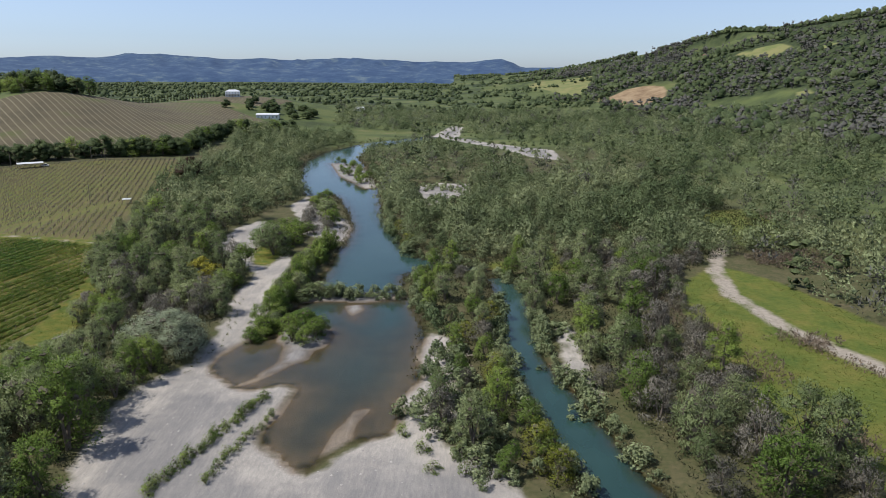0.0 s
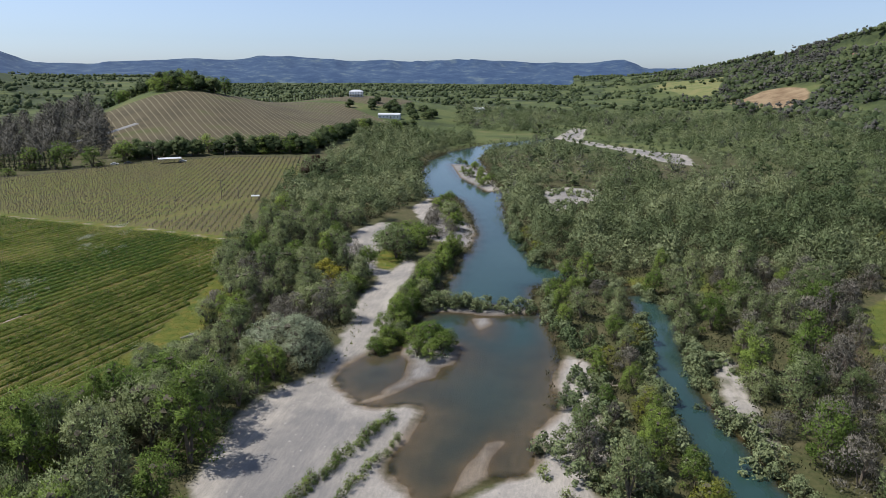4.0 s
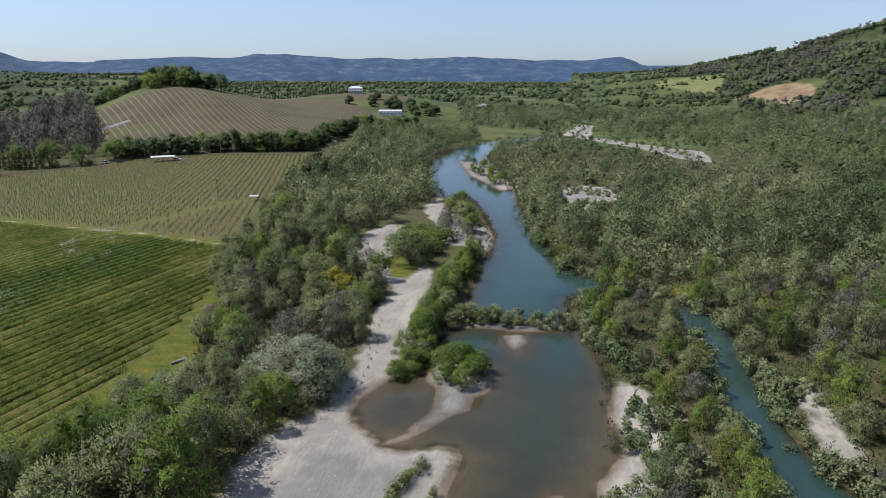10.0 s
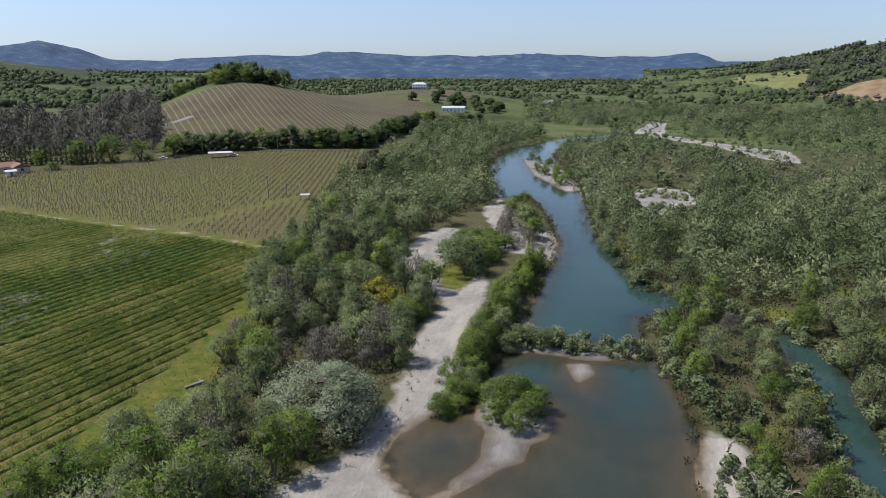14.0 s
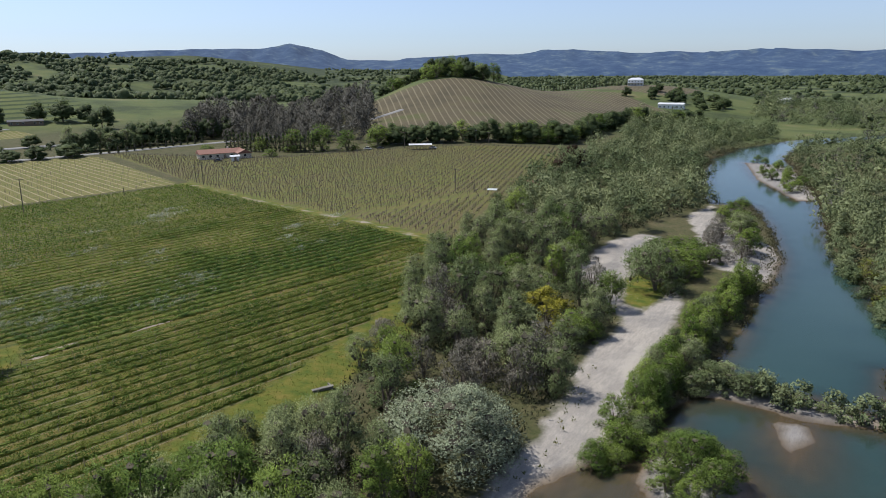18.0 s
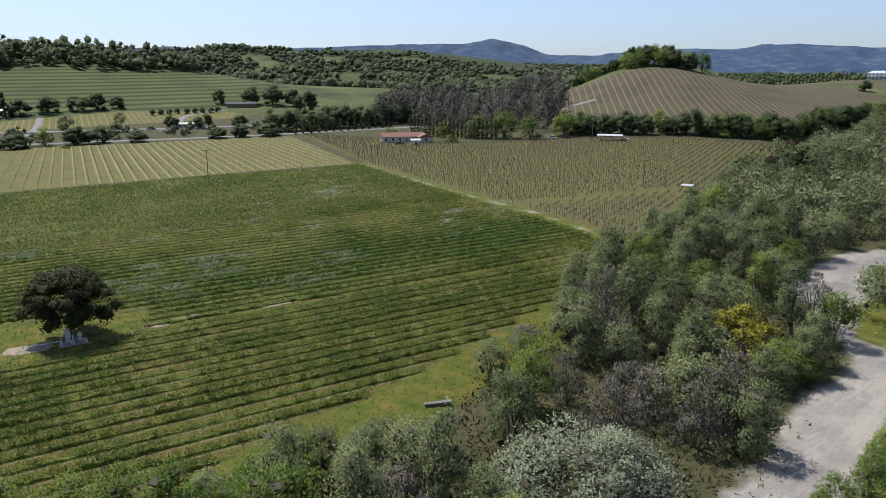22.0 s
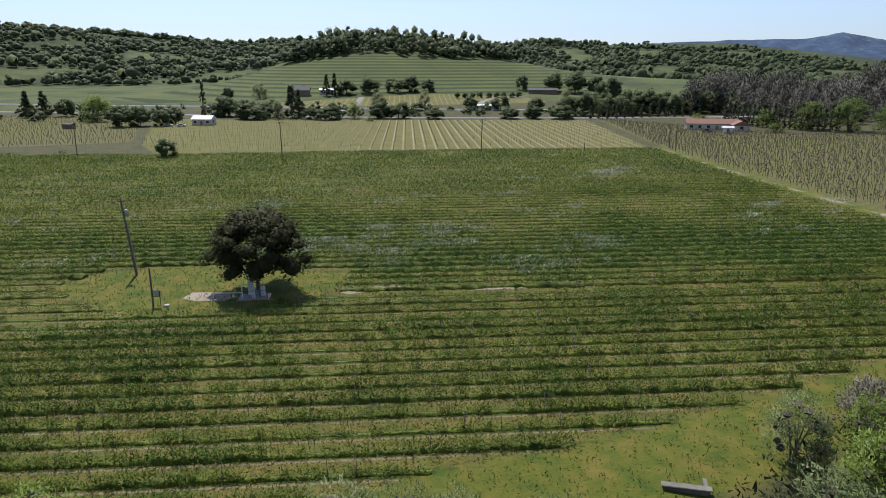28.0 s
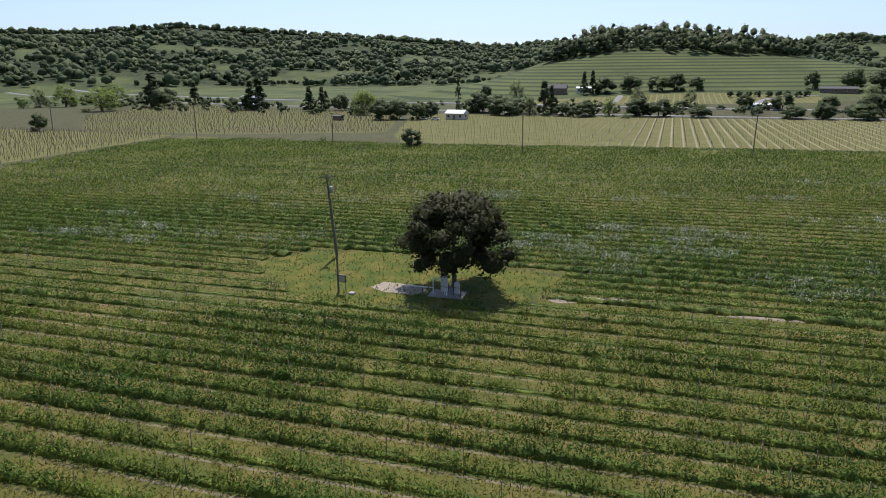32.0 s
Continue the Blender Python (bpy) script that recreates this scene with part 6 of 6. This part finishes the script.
def building(name, label, x, y, yaw, long, deep, high, wall, roof, rise=1.8, storeys=1, chimney=True, windows=4, hip=0.0, porch=False):
    base = tagged(new(name), label, "house" if "barn" not in name and "shed" not in name else name)
    base.matrix_basis = pose(x, y, at_ground(x, y), 0, 0, yaw)
    body = cuboid("wall", wall, base, -long / 2, -deep / 2, -1.5, long / 2, deep / 2, high, bevel=0.03)
    bm = bmesh.new()
    o, k = 0.5, hip * deep / 2
    low = [(-long / 2 - o, -deep / 2 - o), (long / 2 + o, -deep / 2 - o), (long / 2 + o, deep / 2 + o), (-long / 2 - o, deep / 2 + o)]
    b = [bm.verts.new((*q, high + 0.02)) for q in low] + [bm.verts.new((*q, high + 0.22)) for q in low]
    r = [bm.verts.new((-long / 2 - o + k, 0, high + rise + 0.22)), bm.verts.new((long / 2 + o - k, 0, high + rise + 0.22))]
    for q in ((0, 3, 2, 1), (0, 1, 5, 4), (1, 2, 6, 5), (2, 3, 7, 6), (3, 0, 4, 7)):
        bm.faces.new([b[i] for i in q])
    bm.faces.new([b[4], b[5], r[1], r[0]])
    bm.faces.new([b[6], b[7], r[0], r[1]])
    bm.faces.new([b[7], b[4], r[0]])
    bm.faces.new([b[5], b[6], r[1]])
    top = part("roof", bm, roof, base)
    if chimney:
        cuboid("chimney", wall, top, long * 0.2, 0.4, high, long * 0.2 + 0.8, 1.2, high + rise + 1.0, bevel=0.02)
    for st in range(storeys):
        z = 0.9 + st * high / storeys
        for n in range(windows):
            u = -long / 2 + long * (n + 0.5) / windows
            for side in (-1, 1):
                if st == 0 and n == windows // 2 and side == -1:
                    cuboid("door", BOARD, base, u - 0.55, -deep / 2 - 0.06, 0, u + 0.55, -deep / 2 - 0.004, 2.1, bevel=0.01)
                    continue
                yy = side * deep / 2
                w = cuboid("window", WHITE, base, u - 0.75, min(yy, yy + side * 0.06), z, u + 0.75, max(yy, yy + side * 0.06), z + 1.4)
                cuboid("pane", GLASS, w, u - 0.65, min(yy + side * 0.062, yy + side * 0.075), z + 0.1, u + 0.65, max(yy + side * 0.062, yy + side * 0.075), z + 1.3)
        for side in (-1, 1):
            xx = side * long / 2
            w = cuboid("window", WHITE, base, min(xx, xx + side * 0.06), -0.8, z, max(xx, xx + side * 0.06), 0.8, z + 1.4)
            cuboid("pane", GLASS, w, min(xx + side * 0.062, xx + side * 0.075), -0.7, z + 0.1, max(xx + side * 0.062, xx + side * 0.075), 0.7, z + 1.3)
    if porch:
        p = cuboid("porch_roof", roof, base, -long / 2, -deep / 2 - 3.2, high / storeys - 0.1, long / 2, -deep / 2 - 0.1, high / storeys + 0.12, bevel=0.02)
        for u in np.linspace(-long / 2 + 0.2, long / 2 - 0.2, 6):
            rod("porch_post", WHITE, base, [(u, -deep / 2 - 3.0, -0.5), (u, -deep / 2 - 3.0, high / storeys - 0.1)], 0.1, 6)
    return base


building("house", "large white two-storey house on the vineyard hill", -264, 872, 12, 17, 11, 6.2, WHITE, TINROOF, 2.2, 2, True, 5, 0.8, True)
building("house", "white house half hidden by trees", -110, 900, 20, 14, 9, 3.4, WHITE, GREYROOF, 2.0)
building("barn", "long white barn with a pale metal roof", -186, 733, 4, 23, 10, 3.8, WHITE, TINROOF, 1.3, 1, False, 6)
building("house", "low house with a red tiled roof", -318, 314, 62, 22, 9, 2.7, STUCCO, TILE, 2.0, 1, True, 6)
building("house", "wing of the low house with a red tiled roof", -309, 322, 152, 12, 7, 2.6, STUCCO, TILE, 1.8, 1, False, 3)
building("shed", "small white shed by the tiled-roof house", -300, 309, 60, 4, 3, 2.2, WHITE, TINROOF, 0.7, 1, False, 1)
building("house", "small cream cottage with a pale grey roof", -408, 88, 70, 9.5, 6.5, 2.7, STUCCO, GREYROOF, 1.7, 1, True, 3)
building("house", "dark gabled farmhouse below the terraces", -604, 150, 80, 16, 10, 4.2, BOARD, SLATE, 3.0, 1, True, 4)
building("house", "white farm building among oaks", -606, 172, 80, 12, 7, 2.8, WHITE, GREYROOF, 1.2, 1, False, 3)
building("house", "long low dark house on the green slope", -588, 350, 70, 24, 8, 2.8, BOARD, SLATE, 1.4, 1, True, 6)
building("shed", "long grey roadside shed", -509, -58, 62, 24, 7, 2.6, GREYROOF, GREYROOF, 0.9, 1, False, 5)
building("shed", "small brown hut by the road", -401, 29, 65, 4.6, 3, 1.9, BOARD, SLATE, 0.5, 1, False, 1)
building("shed", "long pale shed between the roads", -480, 262, 70, 16, 6, 2.4, STUCCO, GREYROOF, 0.8, 1, False, 4)
building("house", "grey cottage beyond the highway", -600, -90, 60, 18, 9, 3.0, STUCCO, GREYROOF, 1.8, 1, True, 4)
building("shed", "small shed with a red roof among willows", -129, 309, 20, 4.4, 3.2, 2.0, BOARD, TILE, 0.8, 1, False, 1)
building("house", "red-brown house high on the eastern slope", 560, 1480, -20, 30, 16, 7, BOARD, TILE, 3.0, 2, True, 6)


def canopy(name, label, x, y, yaw, long, deep, high, roof):
    base = tagged(new(name), label, "shelter")
    base.matrix_basis = pose(x, y, at_ground(x, y), 0, 0, yaw)
    bm = bmesh.new()
    block(bm, -long / 2, -deep / 2, high, long / 2, deep / 2, high + 0.12, 0.02)
    bmesh.ops.rotate(bm, verts=bm.verts, cent=(0, 0, high), matrix=Matrix.Rotation(radians(4), 3, "X"))
    part("roof", bm, roof, base)
    for u in (-1, 1):
        for w in (-1, 1):
            rod("post", TIMBER, base, [(u * (long / 2 - 0.2), w * (deep / 2 - 0.2), -0.3), (u * (long / 2 - 0.2), w * (deep / 2 - 0.2), high + 0.05 + 0.06 * w)], 0.08, 6)
    return base


canopy("shelter", "small pale pump shelter on posts in the vineyard", -135.5, 286.5, 20, 3.6, 2.4, 1.9, GREYROOF)
canopy("shelter", "long pale lean-to roof under the oaks", -234, 384, 35, 13, 5, 2.6, TINROOF)


def car(x, y, yaw, paint, label):
    base = tagged(new("car"), label, "car", "parked cars")
    base.matrix_basis = pose(x, y, at_ground(x, y), 0, 0, yaw)
    bm = bmesh.new()
    block(bm, -2.2, -0.88, 0.35, 2.2, 0.88, 0.95, 0.12)
    part("body", bm, paint, base)
    bm = bmesh.new()
    g = block(bm, -1.3, -0.78, 0.95, 1.1, 0.78, 1.48)
    for v in bm.verts:
        if v.co.z > 1.2:
            v.co.x *= 0.72
            v.co.y *= 0.88
    part("cabin", bm, GLASS, base)
    cuboid("roof", paint, base, -0.9, -0.68, 1.482, 0.75, 0.68, 1.54, bevel=0.02)
    for u in (-1.35, 1.35):
        for w in (-1, 1):
            t = rod("wheel", CABLE, base, [(u, w * 0.7, 0.33), (u, w * 0.71, 0.33), (u, w * 0.9, 0.33), (u, w * 0.91, 0.33)], [0.1, 0.33, 0.33, 0.1], 14)
            rod("rim", GALV, t, [(u, w * 0.9, 0.33), (u, w * 0.925, 0.33)], [0.2, 0.17], 10)
    return base


DARKCAR = plain("dark_car_paint", (0.04, 0.05, 0.07), 0.3, 0.3, 0.1)
for x, y, g, p, l in ((-400, 78, 70, WHITE, "white car parked by the cottage"), (-402, 72, 60, GALV, "silver car parked by the cottage"), (-262, 372, 20, WHITE, "white car parked under the trees"), (-256, 376, 40, DARKCAR, "dark car parked under the trees"),
                      (-306, 303, 60, DARKCAR, "dark car beside the tiled-roof house"), (-520, -80, 60, WHITE, "white car parked at the roadside shed"), (-228, 388, 30, WHITE, "white car by the lean-to roof")):
    car(x, y, g, p, l)

for obs in PROTOS.items():
    for i, ob in enumerate(obs[1]):
        if (obs[0], i) not in USED:
            for o in (*ob.children, ob):
                bpy.data.objects.remove(o)
